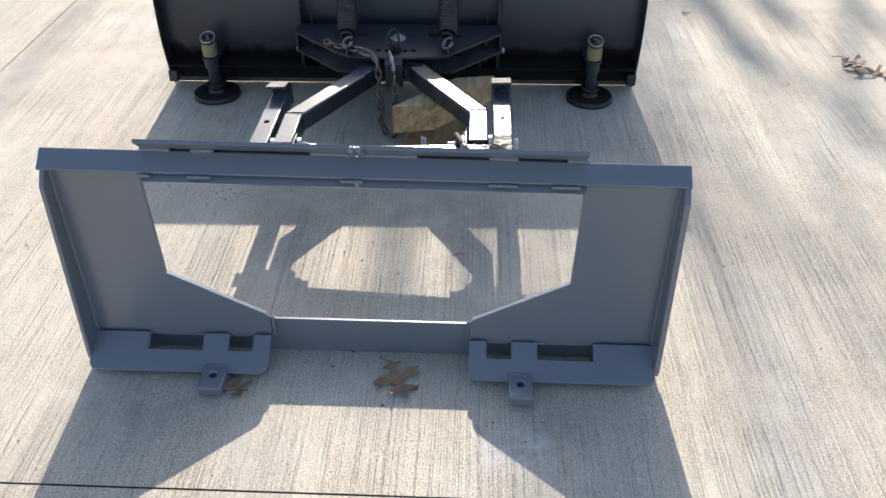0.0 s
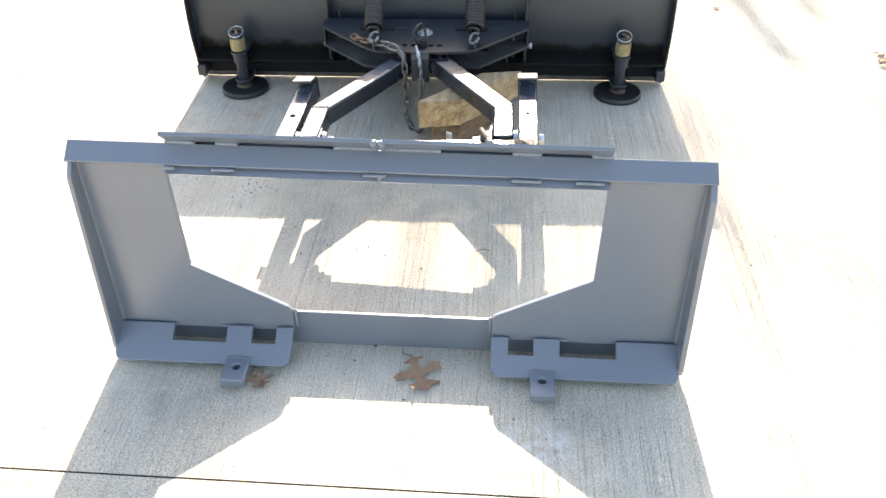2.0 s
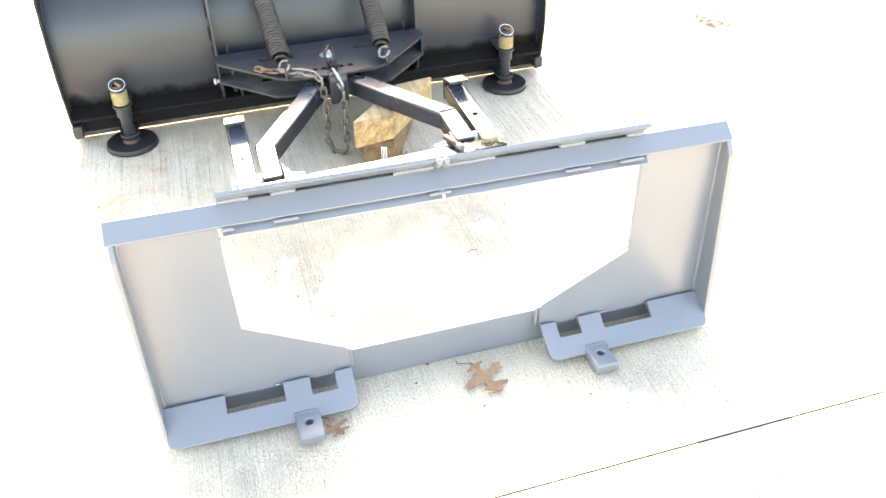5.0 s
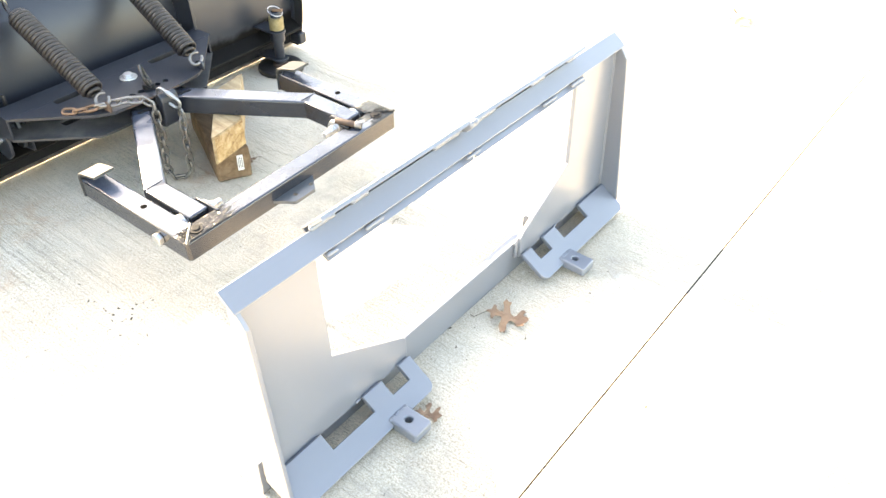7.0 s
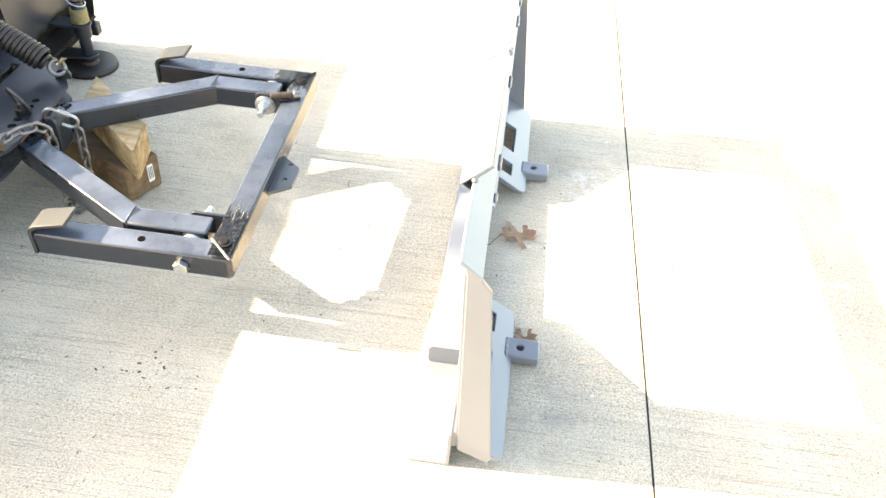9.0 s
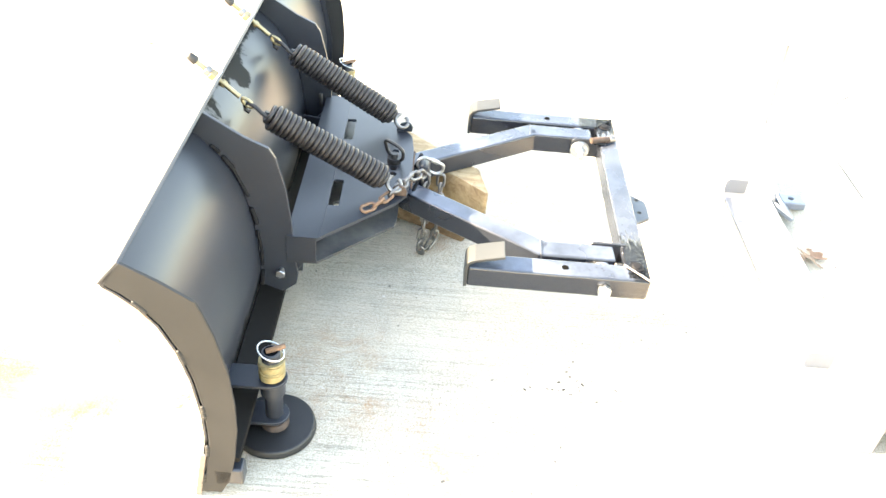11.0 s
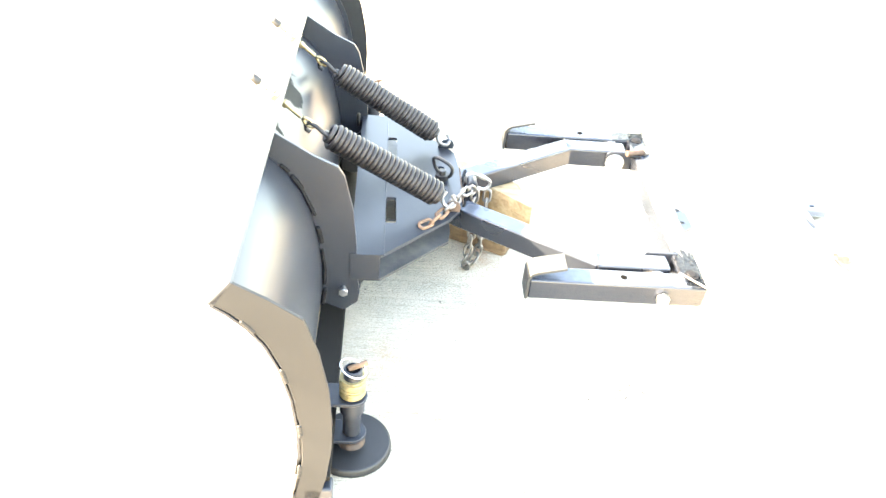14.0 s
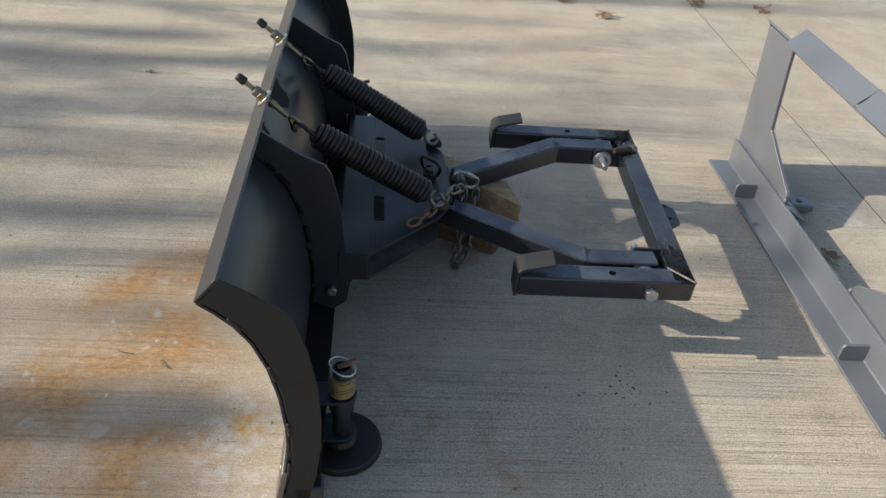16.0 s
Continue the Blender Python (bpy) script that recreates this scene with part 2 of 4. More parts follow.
overspray(CHAR2, 0.0)


def touched_up(mat, name, axis, ends):
    """Thick black paint daubed on the ends of a tube: (place, direction, reach, fray) along an axis."""
    out = mat.copy()
    out.name = name
    m = Mat("tmp")
    bpy.data.materials.remove(m.m)
    m.m, m.t = out, out.node_tree
    m.b = m.t.nodes["Principled BSDF"]
    m.co = m.t.nodes.new("ShaderNodeTexCoord").outputs["Object"]
    sep = m.t.nodes.new("ShaderNodeSeparateXYZ")
    m.link(m.co, sep.inputs[0])
    st = [170, 170, 170]
    st[axis] = 14
    streak = m.math("SUBTRACT", m.noise(1.0, 3, m.scaled(tuple(st)), 0.6), 0.5)
    daub = m.math("SUBTRACT", m.noise(34, 4, None, 0.6, 0.4), 0.5)
    mask = None
    for place, way, reach, fray in ends:
        d = m.math("MULTIPLY", m.math("SUBTRACT", sep.outputs[axis], place), way)
        d = m.math("ADD", d, m.math("ADD", m.math("MULTIPLY", streak, fray), m.math("MULTIPLY", daub, 0.05)))
        k = m.grey(d, reach + 0.006, reach - 0.006)
        mask = k if mask is None else m.math("MAXIMUM", mask, k)
    up = m.t.nodes.new("ShaderNodeSeparateXYZ")
    m.link(m.t.nodes.new("ShaderNodeNewGeometry").outputs["Normal"], up.inputs[0])
    mask = m.math("MULTIPLY", mask, m.grey(up.outputs[2], 0.35, 0.75))
    old = m.b.inputs["Base Color"].links[0].from_socket
    m.link(m.mix(mask, old, (0.004, 0.0037, 0.0036)), m.b.inputs["Base Color"])
    m.link(m.grey(mask, 0.0, 1.0, 0.27, 0.20), m.b.inputs["Roughness"])
    m.link(m.grey(mask, 0.0, 1.0, 0.4, 0.0), m.b.inputs["Coat Weight"])
    m.link(m.grey(mask, 0.0, 1.0, 0.5, 0.28), m.b.inputs["Specular IOR Level"])
    return m.bump(m.math("MULTIPLY", mask, m.noise(95, 3, None, 0.55, 0.5)), 0.75, 0.006).m

GLOSS = paint("brushed_gloss_black", (0.0035, 0.0034, 0.0037), (0.002, 0.002, 0.0022), 0.24, (0.006, 0.0055, 0.0055), 0.0, 6)
GLOSS.node_tree.nodes["Principled BSDF"].inputs["Specular IOR Level"].default_value = 0.3
# Black tubes: the last colour paints the sun on their tops, dimmer for CROSS.
CROSS = paint("black_paint_dim_top", (0.016, 0.019, 0.026), (0.011, 0.013, 0.019), 0.27, (0.030, 0.028, 0.027), 0.4, 1.0, (0.042, 0.050, 0.066))
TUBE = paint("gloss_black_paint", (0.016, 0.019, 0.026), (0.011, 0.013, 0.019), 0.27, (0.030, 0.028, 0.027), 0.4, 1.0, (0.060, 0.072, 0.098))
CROSS_T = touched_up(CROSS, "black_paint_dim_top_daubed", 0, ((-0.323, 1, 0.125, 0.16), (0.332, -1, 0.095, 0.14)))
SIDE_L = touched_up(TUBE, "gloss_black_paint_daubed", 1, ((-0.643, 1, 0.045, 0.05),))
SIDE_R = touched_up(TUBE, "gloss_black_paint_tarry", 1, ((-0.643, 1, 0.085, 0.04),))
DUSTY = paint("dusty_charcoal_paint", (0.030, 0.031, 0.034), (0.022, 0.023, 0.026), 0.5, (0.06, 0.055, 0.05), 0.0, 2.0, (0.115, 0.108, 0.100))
# Hitch tab: one greyer tone than the tubes.
TABPAINT = paint("grey_tab_paint", (0.060, 0.066, 0.072), (0.045, 0.050, 0.055), 0.38, (0.09, 0.088, 0.084), 0.2)
SPRAY = paint("black_overspray", (0.009, 0.009, 0.010), (0.005, 0.005, 0.006), 0.7, (0.025, 0.025, 0.025), 0.0, 6)
SPRAY.node_tree.nodes["Principled BSDF"].inputs["Specular IOR Level"].default_value = 0.15
RIM = paint("worn_primer", (0.024, 0.026, 0.026), (0.018, 0.019, 0.020), 0.52, (0.045, 0.041, 0.036))
ZINC = metal("zinc_plate", (0.46, 0.47, 0.48), (0.64, 0.65, 0.66), 0.32)
DULLZINC = metal("dull_zinc", (0.24, 0.24, 0.24), (0.38, 0.385, 0.39), 0.45)
YZINC = metal("yellow_zinc", (0.22, 0.17, 0.09), (0.36, 0.30, 0.19), 0.40)
BRASS = metal("yellow_washers", (0.24, 0.185, 0.085), (0.34, 0.28, 0.15), 0.55, 90, 0.4)
STEEL = metal("dull_steel", (0.15, 0.14, 0.135), (0.26, 0.25, 0.24), 0.48)
COIL = metal("weathered_spring_steel", (0.0080, 0.0070, 0.0069), (0.0215, 0.0175, 0.0165), 0.46, 70, 0.1)
RUST = metal("rust", (0.115, 0.064, 0.038), (0.215, 0.125, 0.078), 0.8, 90, 0.1)
PINRUST = metal("dark_pin_rust", (0.030, 0.019, 0.015), (0.075, 0.045, 0.030), 0.6, 90, 0.2)
HUB = metal("brown_rust", (0.048, 0.031, 0.022), (0.100, 0.060, 0.040), 0.8, 90, 0.1)
# Near-black for discs that paint the shade inside holes that are not cut.
HOLE = paint("hole_shade", (0.006, 0.006, 0.006), (0.003, 0.003, 0.003), 0.9, (0.01, 0.01, 0.01))
HOLE.node_tree.nodes["Principled BSDF"].inputs["Specular IOR Level"].default_value = 0.0
RUBBER = paint("black_rubber", (0.015, 0.015, 0.015), (0.010, 0.010, 0.010), 0.6, (0.03, 0.03, 0.03))
IRON = paint("worn_black_iron", (0.013, 0.012, 0.012), (0.008, 0.008, 0.0085), 0.48, (0.045, 0.032, 0.024), 0.0, 3)
PINE = wood("sawn_pine", (0.15, 0.085, 0.036), (0.37, 0.25, 0.125), (0.55, 0.43, 0.27), 1)
# Sides of the pine block, slightly darker than its end.
SIDEWOOD = wood("side_wood", (0.19, 0.125, 0.068), (0.34, 0.245, 0.140), (0.47, 0.37, 0.235), 1)
DARKWOOD = wood("dark_treated_wood", (0.085, 0.052, 0.030), (0.150, 0.096, 0.056), (0.215, 0.145, 0.09), 1)
PAPER = paint("paper_tag", (0.72, 0.71, 0.68), (0.62, 0.61, 0.58), 0.7, (0.5, 0.5, 0.5))
INK = paint("tag_ink", (0.05, 0.05, 0.05), (0.04, 0.04, 0.04), 0.7, (0.1, 0.1, 0.1))
LEAF = leaf_mat()
BARK = wood("bark", (0.05, 0.038, 0.028), (0.10, 0.078, 0.058), (0.15, 0.12, 0.09), 2)
EARTH = paint("joint_dirt", (0.020, 0.017, 0.014), (0.010, 0.009, 0.008), 0.9, (0.04, 0.034, 0.026), 0.0, 8)
GRASS = paint("dry_grass", (0.14, 0.15, 0.035), (0.09, 0.11, 0.025), 0.8, (0.22, 0.19, 0.08), 0.0, 8)
SOIL = paint("lawn", (0.085, 0.095, 0.035), (0.06, 0.062, 0.03), 0.95, (0.13, 0.11, 0.06), 0.0, 2)


# ---- building helpers ----
TO_LOCAL = {}


def thing(name, base, label, category, group="", kind="", turn=None):
    """An empty at the base of a thing. Its parts are given in plan coordinates; turn is applied to the whole."""
    ob = new(name)
    ob.empty_display_size = 0.05
    m = Matrix.Translation(base)
    ob.matrix_world = (turn or Matrix()) @ m
    TO_LOCAL[ob] = m.inverted()
    return tagged(ob, label, category, group, kind)


def smooth_by_angle(me, deg=52):
    """Rounded faces are flagged as smooth where they are made; sharp edges part them from the flats."""
    bm = bmesh.new()
    bm.from_mesh(me)
    lim = radians(deg)
    for e in bm.edges:
        f = e.link_faces
        e.smooth = len(f) == 2 and f[0].smooth and f[1].smooth and e.calc_face_angle(3.0) < lim
    bm.to_mesh(me)
    bm.free()


def part(name, bm, mat, parent, label=""):
    """One mesh object under a thing or a part."""
    bm.transform(TO_LOCAL[parent])
    bmesh.ops.recalc_face_normals(bm, faces=bm.faces)
    me = bpy.data.meshes.new(name)
    bm.to_mesh(me)
    bm.free()
    smooth_by_angle(me)
    me.materials.append(mat)
    ob = new(name, me)
    ob.parent = parent
    TO_LOCAL[ob] = TO_LOCAL[parent]
    return tagged(ob, label)


def bevel(bm, w, seg=2, deg=25):
    if w <= 0:
        return bm
    edges = [e for e in bm.edges if len(e.link_faces) == 2 and e.calc_face_angle(0) > radians(deg)]
    made = bmesh.ops.bevel(bm, geom=edges, offset=w, segments=seg, profile=0.5, affect="EDGES", clamp_overlap=True)
    for f in made["faces"]:
        f.smooth = True
    return bm


def slab(outline, origin, u, v, thick, w=0.0015, seg=2):
    """A plate: an outline in the plane of u and v at origin, thick along u x v."""
    origin, u, v = Vector(origin), Vector(u).normalized(), Vector(v).normalized()
    n = u.cross(v).normalized() * thick
    bm = bmesh.new()
    low = [bm.verts.new(origin + u * a + v * b) for a, b in outline]
    top = [bm.verts.new(p.co + n) for p in low]
    bm.faces.new(low[::-1])
    bm.faces.new(top)
    k = len(low)
    for i in range(k):
        bm.faces.new((low[i], low[(i + 1) % k], top[(i + 1) % k], top[i])).smooth = w == 0 and k > 15
    bmesh.ops.recalc_face_normals(bm, faces=bm.faces)
    return bevel(bm, w, seg)


def along_x(profile, x0, x1, w=0.0015, seg=2):
    """A profile of (y, z) run along x."""
    return slab(profile, (x0, 0, 0), (0, 1, 0), (0, 0, 1), x1 - x0, w, seg)


def box(lo, hi, w=0.002, seg=2):
    return along_x([(lo[1], lo[2]), (hi[1], lo[2]), (hi[1], hi[2]), (lo[1], hi[2])], lo[0], hi[0], w, seg)


def frame_at(p, d, up=(0, 0, 1)):
    d = Vector(d).normalized()
    side = d.cross(Vector(up))
    if side.length < 1e-4:
        side = d.cross(Vector((1, 0, 0)))
    side.normalize()
    top = side.cross(d)
    m = Matrix((side, d, top)).transposed().to_4x4()
    m.translation = p
    return m


def cyl(p, q, r, n=20, r2=None, w=0.0):
    """A rod from p to q."""
    p, q = Vector(p), Vector(q)
    bm = bmesh.new()
    bmesh.ops.create_cone(bm, cap_ends=True, segments=n, radius1=r, radius2=r if r2 is None else r2, depth=(q - p).length)
    for f in bm.faces:
        f.smooth = n > 6 and len(f.verts) == 4
    if w:
        bevel(bm, w, 2, 40)
    turn = (q - p).to_track_quat("Z", "Y").to_matrix().to_4x4()
    bm.transform(Matrix.Translation((p + q) / 2) @ turn)
    return bm


def sweep(points, r, n=10, closed=False, squash=1.0):
    """A round bar along points."""
    pts = [Vector(p) for p in points]
    k = len(pts)
    bm = bmesh.new()
    rings, side = [], None
    for i, p in enumerate(pts):
        a = pts[(i - 1) % k] if closed or i else p
        b = pts[(i + 1) % k] if closed or i < k - 1 else p
        d = (b - a).normalized()
        if side is None:
            side = d.orthogonal().normalized()
        side = (side - d * side.dot(d)).normalized()
        up = d.cross(side)
        rings.append([bm.verts.new(p + (side * math.cos(t) + up * math.sin(t) * squash) * r)
                      for t in [2 * math.pi * j / n for j in range(n)]])
    for i in range(k if closed else k - 1):
        a, b = rings[i], rings[(i + 1) % k]
        for j in range(n):
            bm.faces.new((a[j], a[(j + 1) % n], b[(j + 1) % n], b[j])).smooth = True
    if not closed:
        bm.faces.new(rings[0][::-1])
        bm.faces.new(rings[-1])
    return bm


def ring(outer, inner, p, axis, thick, n=24):
    """A washer or pipe wall: axis from p."""
    bm = bmesh.new()
    loops = []
    for z in (0, thick):
        for r in (outer, inner):
            loops.append([bm.verts.new((r * math.cos(2 * math.pi * i / n), r * math.sin(2 * math.pi * i / n), z)) for i in range(n)])
    o0, i0, o1, i1 = loops
    for i in range(n):
        j = (i + 1) % n
        for a, b in ((o0, o1), (i1, i0), (i0, o0), (o1, i1)):
            bm.faces.new((a[i], a[j], b[j], b[i])).smooth = a is not i0 and a is not o1 or False
    bm.transform(Matrix.Translation(p) @ Vector(axis).to_track_quat("Z", "Y").to_matrix().to_4x4())
    return bm


def join(*bms):
    out = bmesh.new()
    for b in bms:
        me = bpy.data.meshes.new("join")
        b.to_mesh(me)
        b.free()
        out.from_mesh(me)
        bpy.data.meshes.remove(me)
    return out


def bead(p, q, r=0.005, seed=0):
    """A weld bead: an uneven ridge from p to q."""
    rnd = random.Random(seed)
    p, q = Vector(p), Vector(q)
    n = max(4, int((q - p).length / (r * 0.45)))
    pts = []
    bm = bmesh.new()
    for i in range(n + 1):
        f = i / n
        c = p.lerp(q, f) + Vector([rnd.uniform(-0.1, 0.1) * r for _ in range(3)])
        s = r * (0.55 if i in (0, n) else rnd.uniform(0.92, 1.06))
        bmesh.ops.create_icosphere(bm, subdivisions=2, radius=s, matrix=Matrix.Translation(c))
    for f in bm.faces:
        f.smooth = True
    return bm


def sqtube(p, q, size=0.05, up=(0, 0, 1), w=0.005):
    """Square tube with rounded edges, p and q on its centre line."""
    p, q = Vector(p), Vector(q)
    h = size / 2
    bm = box((-h, 0, -h), (h, (q - p).length, h), w, 3)
    bm.transform(frame_at(p, q - p, up))
    return bm


def pierced(outline, z, thick, holes):
    """A level plate with elongated holes (x, y, half length along x, half width)."""
    bm = bmesh.new()
    edges = []
    loops = [outline]
    for hx, hy, a, r in holes:
        n = 10
        pts = []
        for i in range(2 * n):
            t = math.pi * 2 * i / (2 * n)
            if a > r:
                q = min(r, 0.006)
                pts.append((hx + math.copysign(a - q, math.cos(t)) + q * math.cos(t), hy + math.copysign(r - q, math.sin(t + 0.01)) + q * math.sin(t)))
            else:
                pts.append((hx + r * math.cos(t), hy + r * math.sin(t)))
        loops.append(pts)
    for lp in loops:
        vs = [bm.verts.new((p[0], p[1], z)) for p in lp]
        edges += [bm.edges.new((vs[i], vs[(i + 1) % len(vs)])) for i in range(len(vs))]
    bmesh.ops.triangle_fill(bm, use_beauty=True, edges=edges)
    geom = bmesh.ops.extrude_face_region(bm, geom=bm.faces[:])
    bmesh.ops.translate(bm, vec=(0, 0, -thick), verts=[g for g in geom["geom"] if isinstance(g, bmesh.types.BMVert)])
    return bm


def hexbolt(name, p, axis, r, parent, mat, washer=0.0, shank=0.0, label=""):
    """A hex head on a washer flange, standing on p; a shank runs back."""
    axis = Vector(axis).normalized()
    p = Vector(p)
    ob = part(name, cyl(p + axis * 0.002, p + axis * (0.002 + r * 0.8), r, 6, None, 0.001), mat, parent, label)
    if washer:
        part("washer", cyl(p, p + axis * 0.003, washer, 24, None, 0.0008), mat, ob)
    if shank:
        part("shank", cyl(p - axis * shank, p, r * 0.55, 14), mat, ob)
    return ob


# ---- ground ----
X_JOINTS, Y_JOINTS, GAP = (-12.1, -8.6, -5.0, -1.42, 2.56, 6.3, 9.9, 13.5), (-11.25, -7.6, -3.9, -0.25, 3.4, 7.05, 10.7), 0.0045
ground = thing("ground", (0, 0, -0.03), "bare earth and lawn round the concrete drive", "ground", kind="structure")
bm = bmesh.new()
bmesh.ops.create_grid(bm, x_segments=40, y_segments=40, size=600)
bm.transform(Matrix.Translation((0, 0, -0.03)))
part("soil", bm, SOIL, ground)

pavement = thing("pavement", (0, 0, 0), "pale broom-finished concrete drive with narrow joints and rust stains", "pavement", kind="structure")
for i in range(len(X_JOINTS) - 1):
    for j in range(len(Y_JOINTS) - 1):
        part("slab", box((X_JOINTS[i] + GAP / 2, Y_JOINTS[j] + GAP / 2, -0.1), (X_JOINTS[i + 1] - GAP / 2, Y_JOINTS[j + 1] - GAP / 2, 0.0), 0), CONCRETE, pavement)
part("joint_filler", box((X_JOINTS[0], Y_JOINTS[0], -0.09), (X_JOINTS[-1], Y_JOINTS[-1], -0.0012), 0), EARTH, pavement, "dark dirt packed in the joints")

# ---- quick attach plate ----
XC, LEAN = 0.003, radians(2.5)
PU = Vector((0, math.sin(LEAN), math.cos(LEAN)))          # up the slightly leaning plate
PO = Vector((0, 0.0900, 0.050))                           # foot of the plate's front face
plate = thing("quick_attach_plate", (XC, 0.09, 0), "grey-blue painted steel quick attach plate standing on concrete", "attachment plate")


def ppart(name, bm, mat, parent, label=""):
    """A part of the plate, whose top edge falls a little towards one end."""
    for v in bm.verts:
        k = min(max((v.co.z - 0.06) / 0.41, 0.0), 1.0)
        v.co.z += k * (0.001 - 0.009 * (v.co.x + 0.577) / 1.16)
    return part(name, bm, mat, parent, label)


def adapter_side(s):
    """One end of the plate; s is -1 or 1."""
    def X(a):
        return XC + s * a
    w = 0.572 if s < 0 else 0.579
    outline = [(w, 0.0), (0.204, 0.0), (0.204, 0.054), (0.210, 0.062), (0.3965, 0.161), (0.402, 0.345), (0.402, 0.410), (w - 0.012, 0.410), (w - 0.003, 0.405), (w, 0.395)]
    ppart("side_plate", slab([(X(a), b) for a, b in outline], PO + Vector((0, 0.010, 0)), (1, 0, 0), PU, 0.010), GREY, plate)
    gus = [(0.0965, 0.046), (0.1125, 0.448), (0.1190, 0.4665), (0.0935, 0.4455), (0.075, 0.421), (0.037, 0.034), (0.041, 0.019)]
    xo, xi = X(w + 0.004 if s < 0 else w + 0.007), X(w - 0.0045)
    ppart("side_gusset", along_x(gus, min(xo, xi), max(xo, xi)), GREY, plate)
    ppart("weld", bead(PO + Vector((X(w - 0.0055), 0.0005, 0.01)), PO + PU * 0.385 + Vector((X(w - 0.0055), 0.0005, 0)), 0.0032, 3 if s > 0 else 4), GREY, plate)
    # bottom lip with its notches
    d = Vector((0, -0.070, -0.044)).normalized()
    comb = [(w - 0.002, 0.0), (0.454, 0.0), (0.454, 0.036), (0.342, 0.036), (0.342, 0.0), (0.289, 0.0), (0.289, 0.036), (0.239, 0.036), (0.239, 0.0),
            (0.204, 0.0), (0.204, 0.065), (0.208, 0.075), (0.219, 0.082), (w - 0.016, 0.082), (w - 0.007, 0.078), (w - 0.002, 0.067)]
    ppart("bottom_lip", slab([(X(a), b) for a, b in comb], (0, 0.0895, 0.0550), (1, 0, 0), d, -0.011), GREY, plate)
    for x0, x1, k in ((0.345, 0.356, 7), (0.292, 0.339, 8), (0.460, 0.560, 9), (0.207, 0.236, 10)):
        ppart("weld", bead((X(x0), 0.0885, 0.0565), (X(x1), 0.0885, 0.0565), 0.0030, k), GREY, plate)
    ppart("spacer_strip", box((min(X(0.206), X(0.571)), 0.0970, 0.048), (max(X(0.206), X(0.571)), 0.1080, 0.0865), 0.001), GREY, plate)
    # pin tab
    tx = X(0.3075)
    rim = [(tx - 0.0245, 0.026), (tx - 0.0245, -0.034), (tx - 0.0220, -0.038), (tx + 0.0220, -0.038), (tx + 0.0245, -0.034), (tx + 0.0245, 0.026)]
    bm = pierced(rim, 0.0305, 0.0225, [(tx, 0.0, 0.0075, 0.0075)])
    bmesh.ops.recalc_face_normals(bm, faces=bm.faces)
    bevel(bm, 0.0035, 3, 50)
    tab = ppart("pin_tab", bm, GREY, plate, "thick painted tab with a round pin hole")
    ppart("weld", bead((tx - 0.024, 0.026, 0.026), (tx + 0.024, 0.026, 0.026), 0.0055, 11), GREY, tab)
    # gusset inside the bottom angle
    gx = X(0.352)
    inner = [(0.110, 0.009), (0.170, 0.009), (0.176, 0.016), (0.176, 0.045), (0.169, 0.053), (0.116, 0.053), (0.110, 0.050)]
    ppart("angle_gusset", along_x(inner, gx - 0.004, gx + 0.004), GREY, plate)
    ppart("weld", bead((gx, 0.1105, 0.012), (gx, 0.1105, 0.050), 0.004, 15), GREY, plate)


adapter_side(-1)
adapter_side(1)
lip = [(0.1225, 0.4755), (0.0895, 0.4490), (0.0930, 0.4440), (0.1260, 0.4705)]
ppart("top_lip", along_x(lip, XC - 0.580, XC + 0.587), GREY, plate)
for x0, x1 in ((-0.391, -0.005), (0.002, 0.406)):
    angle = [(0.0985, 0.5118), (0.1445, 0.4690), (0.0900, 0.4275), (0.0855, 0.4320), (0.1400, 0.4690), (0.0970, 0.5095)]
    st = ppart("stiffener_angle", along_x(angle, x0, x1, 0.0006), GREY, plate, "welded stiffener angle nested under the top lip")
    bar = [(0.0968, 0.5099), (0.1252, 0.4831), (0.1219, 0.4798), (0.0935, 0.5066)]
    TO_LOCAL[st] = TO_LOCAL[plate]
    ppart("front_leg", along_x(bar, x0, x1, 0.0008), GREY, st)
for k, (a, b) in enumerate(((-0.392, -0.340), (-0.299, -0.261), (-0.084, -0.012), (0.008, 0.105), (0.234, 0.283), (0.373, 0.408))):
    ppart("weld", bead((a, 0.1222, 0.4778), (b, 0.1222, 0.4778), 0.0050, 20 + k), GREY, plate)
for k, (a, b) in enumerate(((-0.392, -0.372), (-0.303, -0.263), (-0.028, 0.010), (0.234, 0.283), (0.345, 0.393))):
    ppart("weld", bead((a, 0.0870, 0.4435), (b, 0.0870, 0.4435), 0.0036, 30 + k), GREY, plate)
for x in (-0.008, 0.005):
    ppart("weld", bead((x, 0.092, 0.506), (x, 0.112, 0.487), 0.0075, 40), GREY, plate)
angle = [(0.1065, 0.001), (0.1780, 0.001), (0.1780, 0.009), (0.1165, 0.009), (0.1140, 0.0115), (0.1140, 0.088), (0.1065, 0.088)]
ppart("bottom_angle", along_x(angle, XC - 0.580, XC + 0.582), GREY, plate, "wide steel angle along the foot")
for x in (XC - 0.201, XC + 0.201):
    ppart("weld", bead((x, 0.1025, 0.050), (x, 0.1025, 0.096), 0.0055, 50), GREY, plate)

# ---- snow plow ----
PX = -0.028
YAW = Matrix.Translation((PX, 1.19, 0)) @ Matrix.Rotation(radians(1.1), 4, "Z") @ Matrix.Translation((-PX, -1.19, 0))
plow = thing("snow_plow", (PX, 1.19, 0), "charcoal painted steel snow plow blade on a push frame", "snow plow", turn=YAW)
